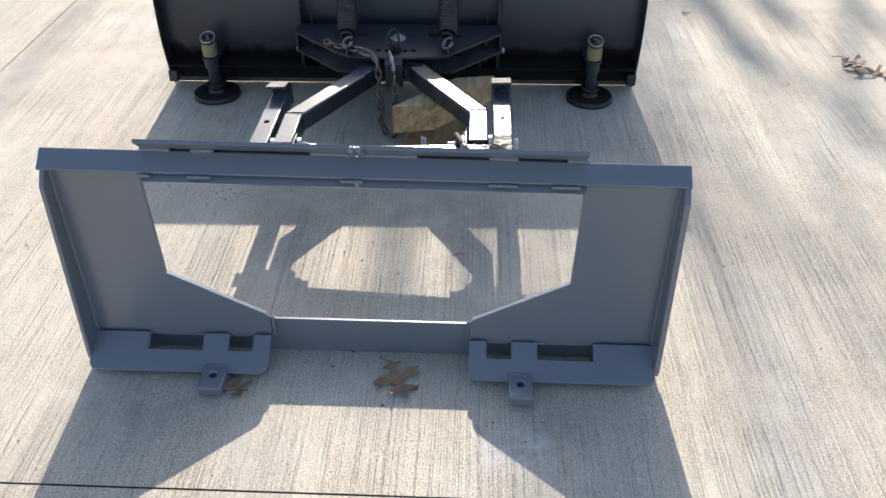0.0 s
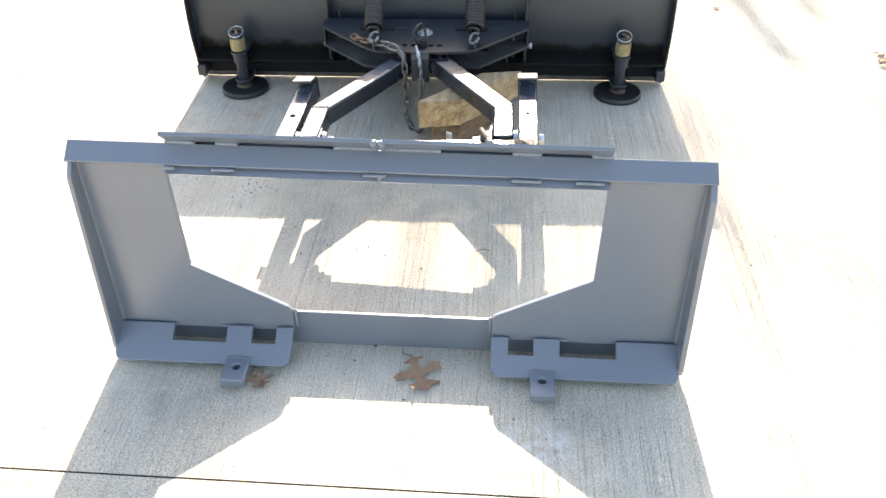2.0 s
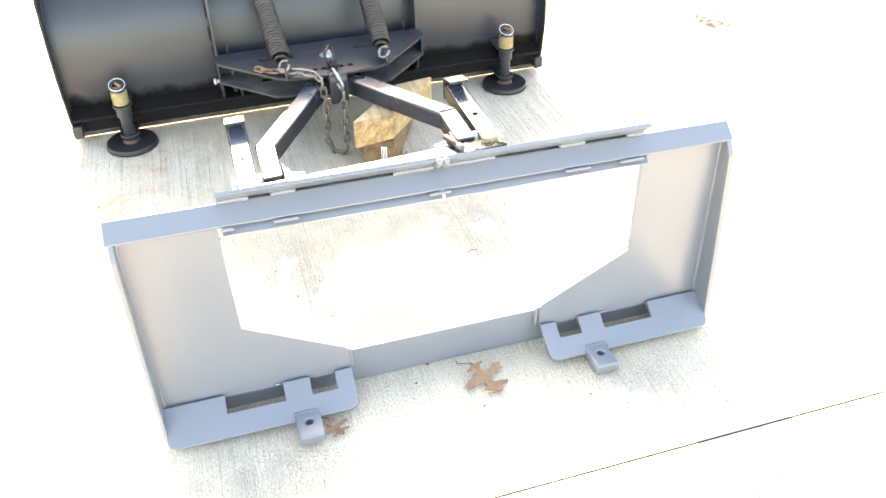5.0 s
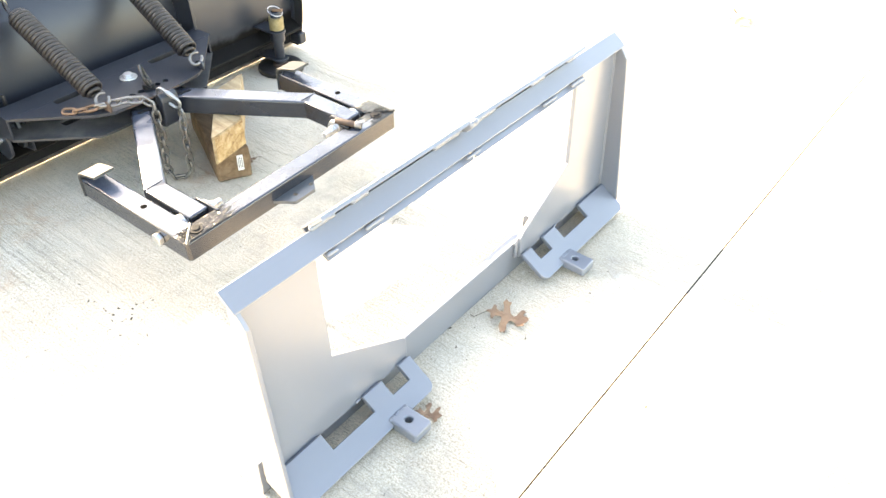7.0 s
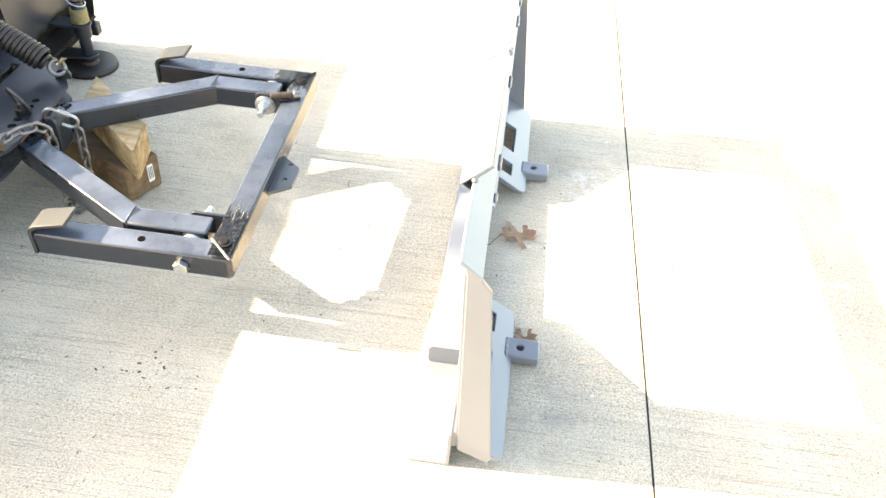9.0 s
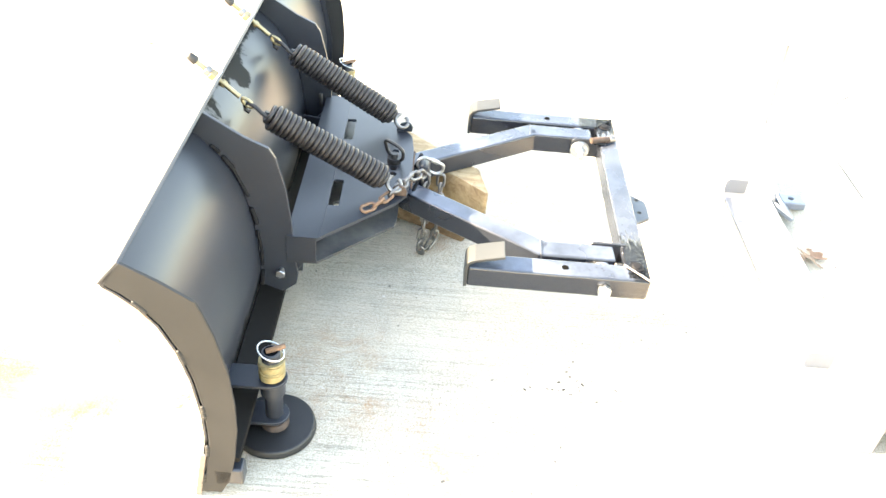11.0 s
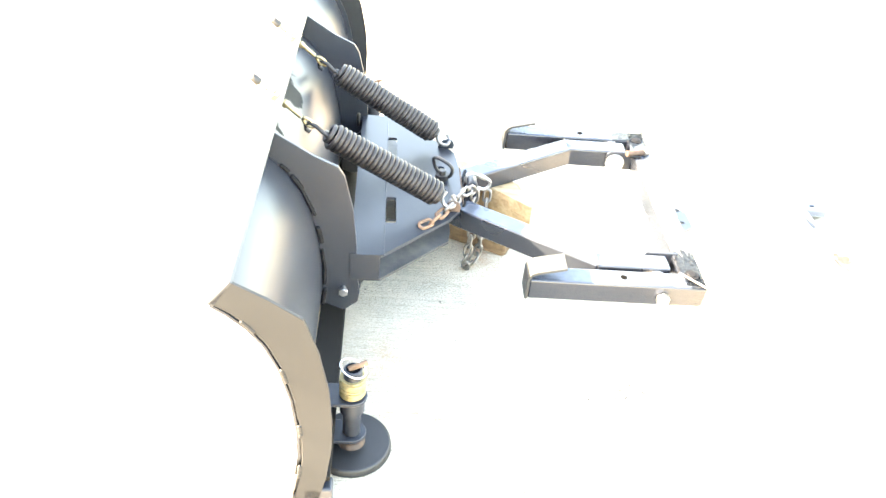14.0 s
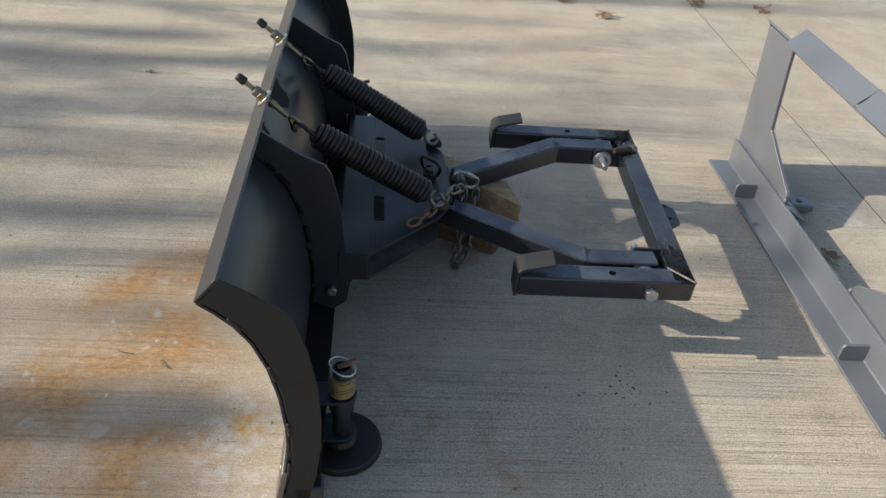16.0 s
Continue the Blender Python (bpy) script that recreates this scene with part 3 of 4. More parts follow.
SHEET = [(1.462, 0.462), (1.440, 0.446), (1.414, 0.422), (1.390, 0.389), (1.369, 0.340), (1.354, 0.280), (1.345, 0.210), (1.344, 0.150), (1.350, 0.095), (1.360, 0.045)]
HALF = 0.757


def offset(profile, dist):
    out = []
    for i, p in enumerate(profile):
        a, b = profile[max(i - 1, 0)], profile[min(i + 1, len(profile) - 1)]
        t = Vector((b[0] - a[0], b[1] - a[1])).normalized()
        out.append((p[0] + t.y * dist, p[1] - t.x * dist))
    return out


part("moldboard", along_x(offset(SHEET, -0.004) + offset(SHEET, -0.008)[::-1], PX - HALF + 0.0008, PX + HALF - 0.0008, 0), CHAR2, plow, "curved charcoal moldboard sheet with black overspray")
part("top_flange", along_x([(1.4615, 0.4555), (1.4700, 0.4600), (1.4365, 0.5015), (1.4325, 0.498)], PX - HALF, PX + HALF, 0.001), CHAR, plow, "folded flange along the top edge")
END_BACK = [(1.434, 0.499), (1.386, 0.472), (1.338, 0.438), (1.331, 0.420), (1.316, 0.371), (1.302, 0.300), (1.297, 0.230), (1.298, 0.170), (1.306, 0.104), (1.318, 0.045), (1.335, 0.012)]
for s in (-1, 1):
    x = PX + s * HALF
    end = part("end_plate", along_x([(1.466, 0.462)] + END_BACK + [(1.375, 0.012)] + offset(SHEET, -0.0002)[::-1][:-1], min(x, x - s * 0.006), max(x, x - s * 0.006), 0.001), ENDPAINT, plow, "crescent end plate with stitch welds")
    # Added strip that keeps the sun from leaking through the end plate groove.
    back = offset(SHEET, 0.010) + offset(SHEET, -0.0045)[::-1]
    part("light_stop_strip", along_x(back, min(x - s * 0.0062, x - s * 0.0095), max(x - s * 0.0062, x - s * 0.0095), 0), CHAR, end)
    for k, (i, f) in enumerate(((2, 0.0), (4, 0.2), (6, 0.0), (7, 0.6), (9, 0.0))):
        a, b = Vector(SHEET[i]), Vector(SHEET[min(i + 1, 9)])
        p = a.lerp(b, f)
        d = (Vector(SHEET[min(i + 1, 9)]) - Vector(SHEET[i - 1])).normalized() * 0.013
        part("weld", bead((x - s * 0.002, p.x - d.x + 0.002, p.y - d.y), (x - s * 0.002, p.x + d.x + 0.002, p.y + d.y), 0.0042, 60 + k), ENDPAINT, end)
for s in (-1, 1):
    x = PX + s * 0.307
    rib = [(1.434, 0.497), (1.362, 0.452), (1.318, 0.432), (1.306, 0.412), (1.289, 0.340), (1.281, 0.260), (1.278, 0.180), (1.272, 0.140), (1.276, 0.115), (1.300, 0.095), (1.352, 0.085)] + [(a + 0.002, b) for a, b in offset(SHEET, -0.002)[::-1][2:]]
    ribo = part("rib", along_x(rib, x - 0.004, x + 0.004, 0.001), CHAR, plow, "curved stiffening rib")
    for k in range(9):
        i, f = divmod(1.6 + k * 0.78, 1)
        a, b = Vector(SHEET[int(i)]), Vector(SHEET[int(i) + 1])
        p, q = a.lerp(b, f), a.lerp(b, min(f + (0.8 if k % 3 else 0.55), 1.3))
        part("weld", bead((x + s * 0.005, p.x - 0.001, p.y), (x + s * 0.005, q.x - 0.001, q.y), (0.0040, 0.0052, 0.0034)[k % 3], 70 + k), SPRAY, ribo, "black touched-up weld")
    # inner ear of the hinge
    part("hinge_ear", along_x([(1.350, 0.21), (1.300, 0.205), (1.268, 0.165), (1.272, 0.105), (1.34, 0.095)], x - s * 0.055 - 0.003, x - s * 0.055 + 0.003), CHAR, plow)
    bolt = hexbolt("hinge_bolt", (x + s * 0.012, 1.305, 0.150), (s, 0, 0), 0.010, plow, ZINC, 0.0, 0.09)
# stiffener rail along the foot
part("bottom_rail", along_x([(1.350, 0.112), (1.302, 0.092), (1.300, 0.086), (1.306, 0.080), (1.312, 0.084), (1.352, 0.102)], PX - HALF + 0.01, PX + HALF - 0.01), CHAR2, plow, "ledge angle along the lower edge")
part("backing_bar", along_x([(1.338, 0.082), (1.346, 0.082), (1.356, 0.028), (1.348, 0.028)], PX - HALF + 0.007, PX + HALF - 0.007), SPRAY, plow)
edge = part("cutting_edge", along_x([(1.352, 0.110), (1.362, 0.110), (1.380, 0.003), (1.370, 0.003)], PX - HALF - 0.002, PX + HALF + 0.002), STEEL, plow, "worn steel cutting edge")
for k in range(6):
    x = PX + (k - 2.5) * 0.285
    part("bolt_head", cyl((x, 1.362, 0.07), (x, 1.370, 0.069), 0.010, 16, None, 0.002), STEEL, edge)
for s in (-1, 1):
    x = PX + s * HALF
    part("edge_foot", box((min(x, x - s * 0.030), 1.296, 0.034), (max(x, x - s * 0.030) - 0.0, 1.345, 0.072), 0.004), CHAR, plow)

# swivel bracket
Z_TOP = 0.238
trap = [(-0.314, 1.293), (-0.314, 1.232), (-0.168, 1.085), (-0.130, 1.062), (-0.060, 1.055), (0.060, 1.055), (0.130, 1.062), (0.168, 1.085), (0.314, 1.232), (0.314, 1.293)]


trap_w = [(PX + a, b) for a, b in trap]
holes = [(PX - 0.142, 1.214, 0.052, 0.0115), (PX + 0.142, 1.214, 0.052, 0.0115)] + [(PX + k, 1.098, 0.009, 0.009) for k in (-0.050, -0.024, 0.026, 0.052)]
part("swivel_plate_top", pierced(trap_w, Z_TOP, 0.007, holes), CHAR, plow, "pierced upper swivel plate")
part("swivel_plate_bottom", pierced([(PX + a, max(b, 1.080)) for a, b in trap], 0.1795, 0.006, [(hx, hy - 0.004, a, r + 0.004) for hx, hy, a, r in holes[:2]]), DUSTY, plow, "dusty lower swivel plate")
for s in (-1, 1):
    part("bracket_side", box((PX + s * 0.311 - 0.003, 1.234, 0.176), (PX + s * 0.311 + 0.003, 1.293, 0.232), 0.001), CHAR, plow)
    part("pivot_lug", along_x([(1.29, 0.22), (1.31, 0.20), (1.31, 0.12), (1.28, 0.12), (1.26, 0.15)], PX + s * 0.27 - 0.005, PX + s * 0.27 + 0.005), CHAR, plow)
part("bracket_back", box((PX - 0.311, 1.288, 0.147), (PX + 0.311, 1.294, 0.232), 0.001), CHAR, plow)
for a, b in ((-0.312, -0.196), (-0.088, 0.088), (0.196, 0.312)):
    part("bend_line", cyl((PX + a, 1.2262, Z_TOP - 0.0012), (PX + b, 1.2262, Z_TOP - 0.0012), 0.0018, 8), CHAR, plow)
for s in (-1, 1):
    part("hook_pin", cyl((PX + s * 0.272, 1.303, 0.226), (PX + s * 0.272, 1.303, 0.262), 0.0045, 10, None, 0.001), IRON, plow)
hexbolt("pivot_bolt", (PX + 0.003, 1.186, Z_TOP), (0, 0, 1), 0.0125, plow, ZINC, 0.023, 0.09)
# rusty front edge of the swivel plate
part("weld", bead((PX - 0.10, 1.054, 0.236), (PX + 0.06, 1.053, 0.236), 0.0022, 77), HUB, plow)

# lock pin with a wire loop
pin = part("lock_pin", cyl((PX + 0.001, 1.098, 0.15), (PX + 0.001, 1.098, 0.262), 0.0085, 16, None, 0.001), IRON, plow, "black lock pin with a loop handle")
part("collar", ring(0.016, 0.0085, (PX + 0.001, 1.098, 0.240), (0, 0, 1), 0.012), IRON, pin)
loop = []
for i in range(28):
    t = 2 * math.pi * i / 28
    c, sn = math.cos(t), math.sin(t)
    w, h = math.copysign(abs(c) ** 0.7, c), math.copysign(abs(sn) ** 0.7, sn)
    w *= 0.85 + 0.15 * h
    loop.append((-0.032 + 0.014 * w - 0.008 * h, 1.098 + 0.024 * w + 0.002 * h, 0.271 + 0.006 * w + 0.023 * h))
part("loop_handle", sweep(loop, 0.0042, 8, True), IRON, pin)


def spring(x_low, x_high):
    """A coil spring with its hooks, eye bolt and lug."""
    lo, hi = Vector((x_low, 1.110, 0.277)), Vector((x_high, 1.350, 0.421))
    d = (hi - lo).normalized()
    f = frame_at(lo, d)
    L = (hi - lo).length
    turns, r = 27, 0.0240
    pts = []
    for i in range(turns * 16 + 1):
        t = i / 16
        k = min(1.0, 0.45 + 0.55 * min(t, turns - t) / 1.2)
        a = 2 * math.pi * t
        pts.append(f @ Vector((r * k * math.cos(a), L * t / turns, r * k * math.sin(a))))
    sp = part("spring", sweep(pts, 0.0053, 8), COIL, plow, "weathered tightly wound coil spring")
    hook = [f @ Vector((0.010, 0.004, 0.0)), f @ Vector((0.012, -0.004, 0.004))]
    for i in range(17):
        a = math.pi * (0.30 - 1.72 * i / 16)
        hook.append(f @ Vector((0.016 * math.sin(a) * 0.80, -0.023 + 0.017 * math.cos(a), 0.016 * math.sin(a) * 0.60)))
    part("lower_hook", sweep(hook, 0.0045, 8), STEEL, sp)
    hook = [f @ Vector(p) for p in ((-0.010, L - 0.004, 0), (-0.010, L + 0.012, 0.002), (-0.004, L + 0.028, 0.004), (0.0, L + 0.042, 0.002), (0.004, L + 0.046, -0.008), (0.004, L + 0.040, -0.016), (0.002, L + 0.030, -0.016))]
    part("upper_hook", sweep(hook, 0.0045, 8), COIL, sp)
    # lug on the swivel plate
    lug = [(-0.006, 0.0), (0.032, 0.0), (0.034, 0.012), (0.029, 0.022), (0.018, 0.026), (0.006, 0.022), (-0.004, 0.010)]
    lx = x_low + 0.002
    bm = slab([(-a, b) for a, b in lug], (lx - 0.003, 1.096, Z_TOP), (0, 1, 0), (0, 0, 1), 0.006)
    part("spring_lug", bm, CHAR if x_low > PX else HUB, plow)
    # eye bolt through the flange
    e = hi + d * 0.040
    axis = Vector((0, 0.75, 0.66)).normalized()
    fl = Vector((x_high, 1.4435, 0.4905))
    eye = part("eye_bolt", cyl(e + (fl - e) * 0.30, fl + axis * 0.060, 0.0050, 14), YZINC, plow, "yellow zinc eye bolt")
    ef = frame_at(e, fl - e)
    part("eye", sweep([ef @ Vector((0.001, 0.004 + 0.013 * math.cos(2 * math.pi * i / 20), 0.0058 * math.sin(2 * math.pi * i / 20))) for i in range(20)], 0.0036, 8, True), YZINC, eye)
    part("inner_nut", cyl(fl - axis * 0.020, fl - axis * 0.010, 0.0088, 6, None, 0.001), YZINC, eye)
    part("washer", cyl(fl + axis * 0.001, fl + axis * 0.004, 0.019, 24, None, 0.0008), ZINC, eye)
    part("nut", cyl(fl + axis * 0.004, fl + axis * 0.016, 0.0125, 6, None, 0.001), YZINC, eye)
    part("lock_nut", cyl(fl + axis * 0.017, fl + axis * 0.028, 0.0115, 6, None, 0.001), STEEL, eye)
    part("cap", cyl(fl + axis * 0.048, fl + axis * 0.069, 0.0092, 16, 0.0080, 0.0035), RUBBER, eye, "black rubber thread cap")


spring(-0.166, -0.185)
spring(0.124, 0.127)


def skid_plate(x, y, z):
    """A bracket plate rounded about the post."""
    ol = [(x - 0.027, 1.352)] + [(x + 0.027 * math.cos(math.pi * (1 + k / 12)), y + 0.027 * math.sin(math.pi * (1 + k / 12))) for k in range(13)] + [(x + 0.027, 1.352)]
    return slab(ol, (0, 0, z), (1, 0, 0), (0, 1, 0), 0.007, 0.0012)


def skid(x):
    """A skid shoe: foot disc, post, spacer washers and ring pin."""
    y = 1.272
    foot = part("skid_disc", cyl((x, y, 0.001), (x, y, 0.017), 0.076, 48, 0.073, 0.003), IRON, plow, "black cast skid disc on the concrete")
    part("hub", cyl((x, y, 0.016), (x, y, 0.026), 0.027, 28, 0.021, 0.002), PINRUST, foot, "dark rusty hub round the post")
    post = part("skid_post", cyl((x, y, 0.018), (x, y, 0.199), 0.0165, 28, None, 0.002), CHAR, plow)
    part("hollow_disc", cyl((x, y, 0.1985), (x, y, 0.1996), 0.0125, 24), HOLE, post, "black disc for the shade in the hollow post top")
    for k in range(11):
        part("spacer_washer", ring(0.0228 + 0.0008 * (k % 2), 0.0168, (x + 0.0007 * math.sin(k * 2.1), y + 0.0007 * math.cos(k * 1.7), 0.141 + k * 0.0036), (0, 0, 1), 0.0031, 28), BRASS, post, "yellow zinc spacer washer")
    part("sleeve", ring(0.0225, 0.0168, (x, y, 0.100), (0, 0, 1), 0.030, 28), CHAR, post)
    wire = [(x + 0.0225 * math.cos(2 * math.pi * i / 32), y + 0.0225 * math.sin(2 * math.pi * i / 32), 0.199 + 0.009 * math.sin(2 * math.pi * i / 32)) for i in range(32)]
    part("pin_ring", sweep(wire, 0.0016, 8, True), ZINC, post, "thin wire ring of the linch pin")
    part("linch_pin", cyl((x - 0.003, y + 0.008, 0.200), (x + 0.009, y - 0.024, 0.206), 0.0050, 12, None, 0.001), RUST, post)
    arm = part("skid_arm", skid_plate(x, y, 0.130), CHAR, plow, "bracket from the blade to the skid post")
    part("lower_arm", skid_plate(x, y, 0.036), CHAR, arm)


skid(-0.627)
skid(0.580)

# ---- push frame (carried by the plow) ----
TILT = Matrix.Translation((PX, 0.74, 0.1915)) @ Matrix.Rotation(radians(-2.3), 4, "Y") @ Matrix.Translation((-PX, -0.74, -0.1915))
UNYAW = YAW.inverted()


def fpart(name, bm, mat, parent, label=""):
    """A part of the push frame: tipped a little to one side."""
    bm.transform(UNYAW @ TILT)
    return part(name, bm, mat, parent, label)


ZF, S = 0.1915, 0.050


FL, FR, YF = -0.351, 0.304, 0.547
for s in (-1, 1):
    xo = FL if s < 0 else FR
    xc = xo - s * S / 2
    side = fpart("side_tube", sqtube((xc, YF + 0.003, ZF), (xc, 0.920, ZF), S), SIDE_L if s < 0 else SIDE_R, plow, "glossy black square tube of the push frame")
    fpart("bore_disc", cyl((xc, 0.722, ZF + S / 2 - 0.003), (xc, 0.722, ZF + S / 2 + 0.0008), 0.0072, 18), HOLE, side, "black disc for the shade in a drilled hole")
    # hook strap at the open end
    prof = [(0.920, ZF - 0.025), (0.9265, ZF - 0.025), (0.9265, ZF + 0.028), (0.920, ZF + 0.040), (0.908, ZF + 0.046), (0.850, ZF + 0.060), (0.848, ZF + 0.054), (0.905, ZF + 0.040), (0.9165, ZF + 0.034), (0.920, ZF + 0.026)]
    fpart("hook_strap", along_x(prof, xc - 0.026, xc + 0.026, 0.001), RIM, plow, "bent strap hook with bare edges")
    # push arm: bent square tube from the swivel bracket
    xi = xo - s * 0.086
    piv = Vector((PX + s * 0.052, 1.068, ZF))
    bend = Vector((xi, 0.765, ZF))
    foot = Vector((xi, 0.612, ZF))
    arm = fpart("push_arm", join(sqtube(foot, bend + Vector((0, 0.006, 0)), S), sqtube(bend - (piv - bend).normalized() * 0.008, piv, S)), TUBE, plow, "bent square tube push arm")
    fpart("weld", bead(bend + Vector((-0.024, 0.004, S / 2)), bend + Vector((0.024, 0.004, S / 2)), 0.0022, 80), TUBE, arm)
    fpart("weld", bead(piv + Vector((-0.02, -0.02, S / 2)), piv + Vector((0.03, -0.03, S / 2)), 0.004, 81), SPRAY, arm)
    ZB = 0.189
    # pivot bolt through side tube and arm
    b = fpart("pivot_bolt_head", cyl((xo + s * 0.001, 0.640, ZB), (xo + s * 0.013, 0.640, ZB), 0.0145, 6, None, 0.001), ZINC, plow)
    fpart("shank", cyl((xo - s * 0.162, 0.640, ZB), (xo, 0.640, ZB), 0.0075, 14, None, 0.001), ZINC, b)
    for k, (off, r, th, n) in enumerate(((0.0505, 0.0235, 0.0045, 24), (0.0560, 0.0225, 0.0045, 24), (0.1190, 0.0240, 0.004, 28), (0.1235, 0.0220, 0.004, 28), (0.1280, 0.0135, 0.011, 6), (0.1395, 0.012, 0.005, 6))):
        fpart("washer" if n > 6 else "nut", cyl((xo - s * off, 0.640, ZB), (xo - s * (off + th), 0.640, ZB), r, n, None, 0.0006), ZINC, b)
    # stop strap and set bolt beside the arm end
    fpart("stop_strap", slab([(0.585, ZF - 0.023), (0.655, ZF - 0.023), (0.664, ZF - 0.012), (0.664, ZF + 0.020), (0.655, ZF + 0.0275), (0.585, ZF + 0.0275)], (xo - s * 0.1125, 0, 0), (0, 1, 0), (0, 0, 1), -s * 0.006), CHAR, plow)
    fpart("strap_end", cyl((xo - s * 0.1155, 0.588, ZF + 0.010), (xo - s * 0.1155, 0.580, ZF + 0.010), 0.009, 14, 0.006), ZINC, plow)
    if s > 0:
        sb = fpart("set_pin", cyl((0.165, 0.620, ZF + 0.037), (0.184, 0.572, ZF + 0.034), 0.0078, 16, None, 0.001), PINRUST, plow, "brown rusty set pin over the corner")
        fpart("head", cyl((0.184, 0.572, ZF + 0.034), (0.190, 0.557, ZF + 0.033), 0.0098, 16, 0.0085, 0.0015), STEEL, sb)
        fpart("lug", box((0.164, 0.580, ZF + 0.024), (0.188, 0.612, ZF + 0.032), 0.003), GLOSS, sb)
    # carriage bolt on the cross tube and its weld seam
    cb = fpart("carriage_bolt", cyl((xo - s * 0.045, 0.573, ZF + S / 2), (xo - s * 0.045, 0.573, ZF + S / 2 + 0.004), 0.011, 20, 0.008, 0.001), SPRAY, plow)
    fpart("washer", cyl((xo - s * 0.045, 0.573, ZF + S / 2 - 0.001), (xo - s * 0.045, 0.573, ZF + S / 2 + 0.0015), 0.015, 24), SPRAY, cb)
    fpart("weld", bead((xo - s * 0.002, 0.549, ZF + S / 2), (xo - s * S, 0.597, ZF + S / 2), 0.0028, 85), STEEL if s < 0 else GLOSS, side)
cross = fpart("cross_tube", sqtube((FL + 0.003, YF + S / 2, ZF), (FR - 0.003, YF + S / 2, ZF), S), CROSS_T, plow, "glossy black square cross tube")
tabm = [(a, b) for a, b in [(-0.072, 0.0), (-0.040, -0.045), (0.020, -0.045), (0.058, 0.0)]]
hb = pierced([(PX - 0.020 + a, YF + 0.003 + b) for a, b in tabm], ZF - 0.004, 0.008, [(PX - 0.042, YF - 0.022, 0.0055, 0.0055), (PX + 0.008, YF - 0.022, 0.0055, 0.0055)])
fpart("hitch_tab", hb, TABPAINT, plow, "drilled hitch tab on the cross tube")
# centre post at the swivel, between the arms
part("centre_post", along_x([(1.042, 0.160), (1.022, 0.160), (1.016, 0.168), (1.014, 0.232), (1.018, 0.246), (1.028, 0.252), (1.038, 0.246), (1.042, 0.231)], PX - 0.025, PX + 0.025, 0.003), CHAR, plow, "rounded centre lug that holds the chain link")


# ---- chains ----
def link_mesh(L, W, r):
    pts = []
    for i in range(24):
        t = 2 * math.pi * i / 24
        pts.append((W * math.cos(t), math.copysign(L, math.sin(t)) * (1 if abs(math.sin(t)) > 0.05 else 0) + W * math.sin(t), 0))
    bm = sweep(pts, r, 8, True)
    return bm


def chain(name, path, mats, label, base, L=0.0085, W=0.0082, r=0.0034):
    """Links threaded along a path, each turned a quarter from the last."""
    top = thing(name, base, label, "chain")
    pts = [Vector(p) for p in path]
    seg = [(b - a).length for a, b in zip(pts, pts[1:])]
    total, step = sum(seg), 2 * (L + W - r) - 0.0004
    n = int(total / step)
    meshes = {}
    for i in range(n):
        s = (i + 0.5) * step
        k = 0
        while k < len(seg) - 1 and s > seg[k]:
            s -= seg[k]
            k += 1
        p = pts[k].lerp(pts[k + 1], s / seg[k])
        d = (pts[k + 1] - pts[k]).normalized()
        m = frame_at(p, d, (0.3, 0.2, 0.9)) @ Matrix.Rotation(radians(45 + 90 * (i % 2) + 9 * math.sin(i * 2.3)), 4, "Y")
        mat = mats[min(i, len(mats) - 1)]
        if mat not in meshes:
            bm = link_mesh(L, W, r)
            me = bpy.data.meshes.new("link")
            bm.to_mesh(me)
            bm.free()
            smooth_by_angle(me, 80)
            me.materials.append(mat)
            meshes[mat] = me
        ob = new("link", meshes[mat])
        ob.parent = top
        ob.matrix_local = TO_LOCAL[top] @ m
    return top


CH = [(-0.236, 1.146, 0.2435), (-0.212, 1.118, 0.2440), (-0.165, 1.084, 0.252), (-0.120, 1.058, 0.256), (-0.086, 1.034, 0.252), (-0.070, 1.022, 0.232), (-0.067, 1.018, 0.12), (-0.070, 1.024, 0.045), (-0.056, 1.022, 0.010), (-0.030, 1.006, 0.008), (-0.020, 0.992, 0.030), (-0.022, 0.987, 0.10), (-0.019, 0.987, 0.210)]
ch = chain("safety_chain", CH, [RUST, RUST, RUST] + [STEEL], "steel link chain with a rusted end, hanging from the swivel bracket", (-0.07, 1.02, 0.0))
ql = [(0.0145 * math.cos(2 * math.pi * i / 28), math.copysign(0.0195, math.sin(2 * math.pi * i / 28)) + 0.0145 * math.sin(2 * math.pi * i / 28), 0) for i in range(28)]
qf = frame_at((-0.029, 1.014, 0.2395), (0.019, -0.059, -0.033), (1.0, 0.15, 0.0))
QS = 1 if (qf @ Vector((1, 0, 0))).z > (qf @ Vector((-1, 0, 0))).z else -1
bm = sweep([qf @ Vector(p) for p in ql], 0.0038, 8, True)
quick = part("quick_link", bm, DULLZINC, ch, "zinc quick link")
part("sleeve_nut", cyl(qf @ Vector((QS * 0.0145, -0.010, 0)), qf @ Vector((QS * 0.0145, 0.013, 0)), 0.0062, 6, None, 0.001), DULLZINC, quick)


# ---- timber blocks ----
def block(name, size, m, mat, label, seed, w=0.006):
    rnd = random.Random(seed)
    top = thing(name, m.translation, label, "wood block")
    bm = box((-size[0] / 2, 0, 0), (size[0] / 2, size[1], size[2]), w, 3)
    bmesh.ops.subdivide_edges(bm, edges=[e for e in bm.edges if e.calc_length() > 0.04], cuts=3, use_grid_fill=True)
    for v in bm.verts:
        v.co += Vector([rnd.uniform(-0.0012, 0.0012) for _ in range(3)])
    bm.transform(m)
    part("timber", bm, mat, top)
    return top


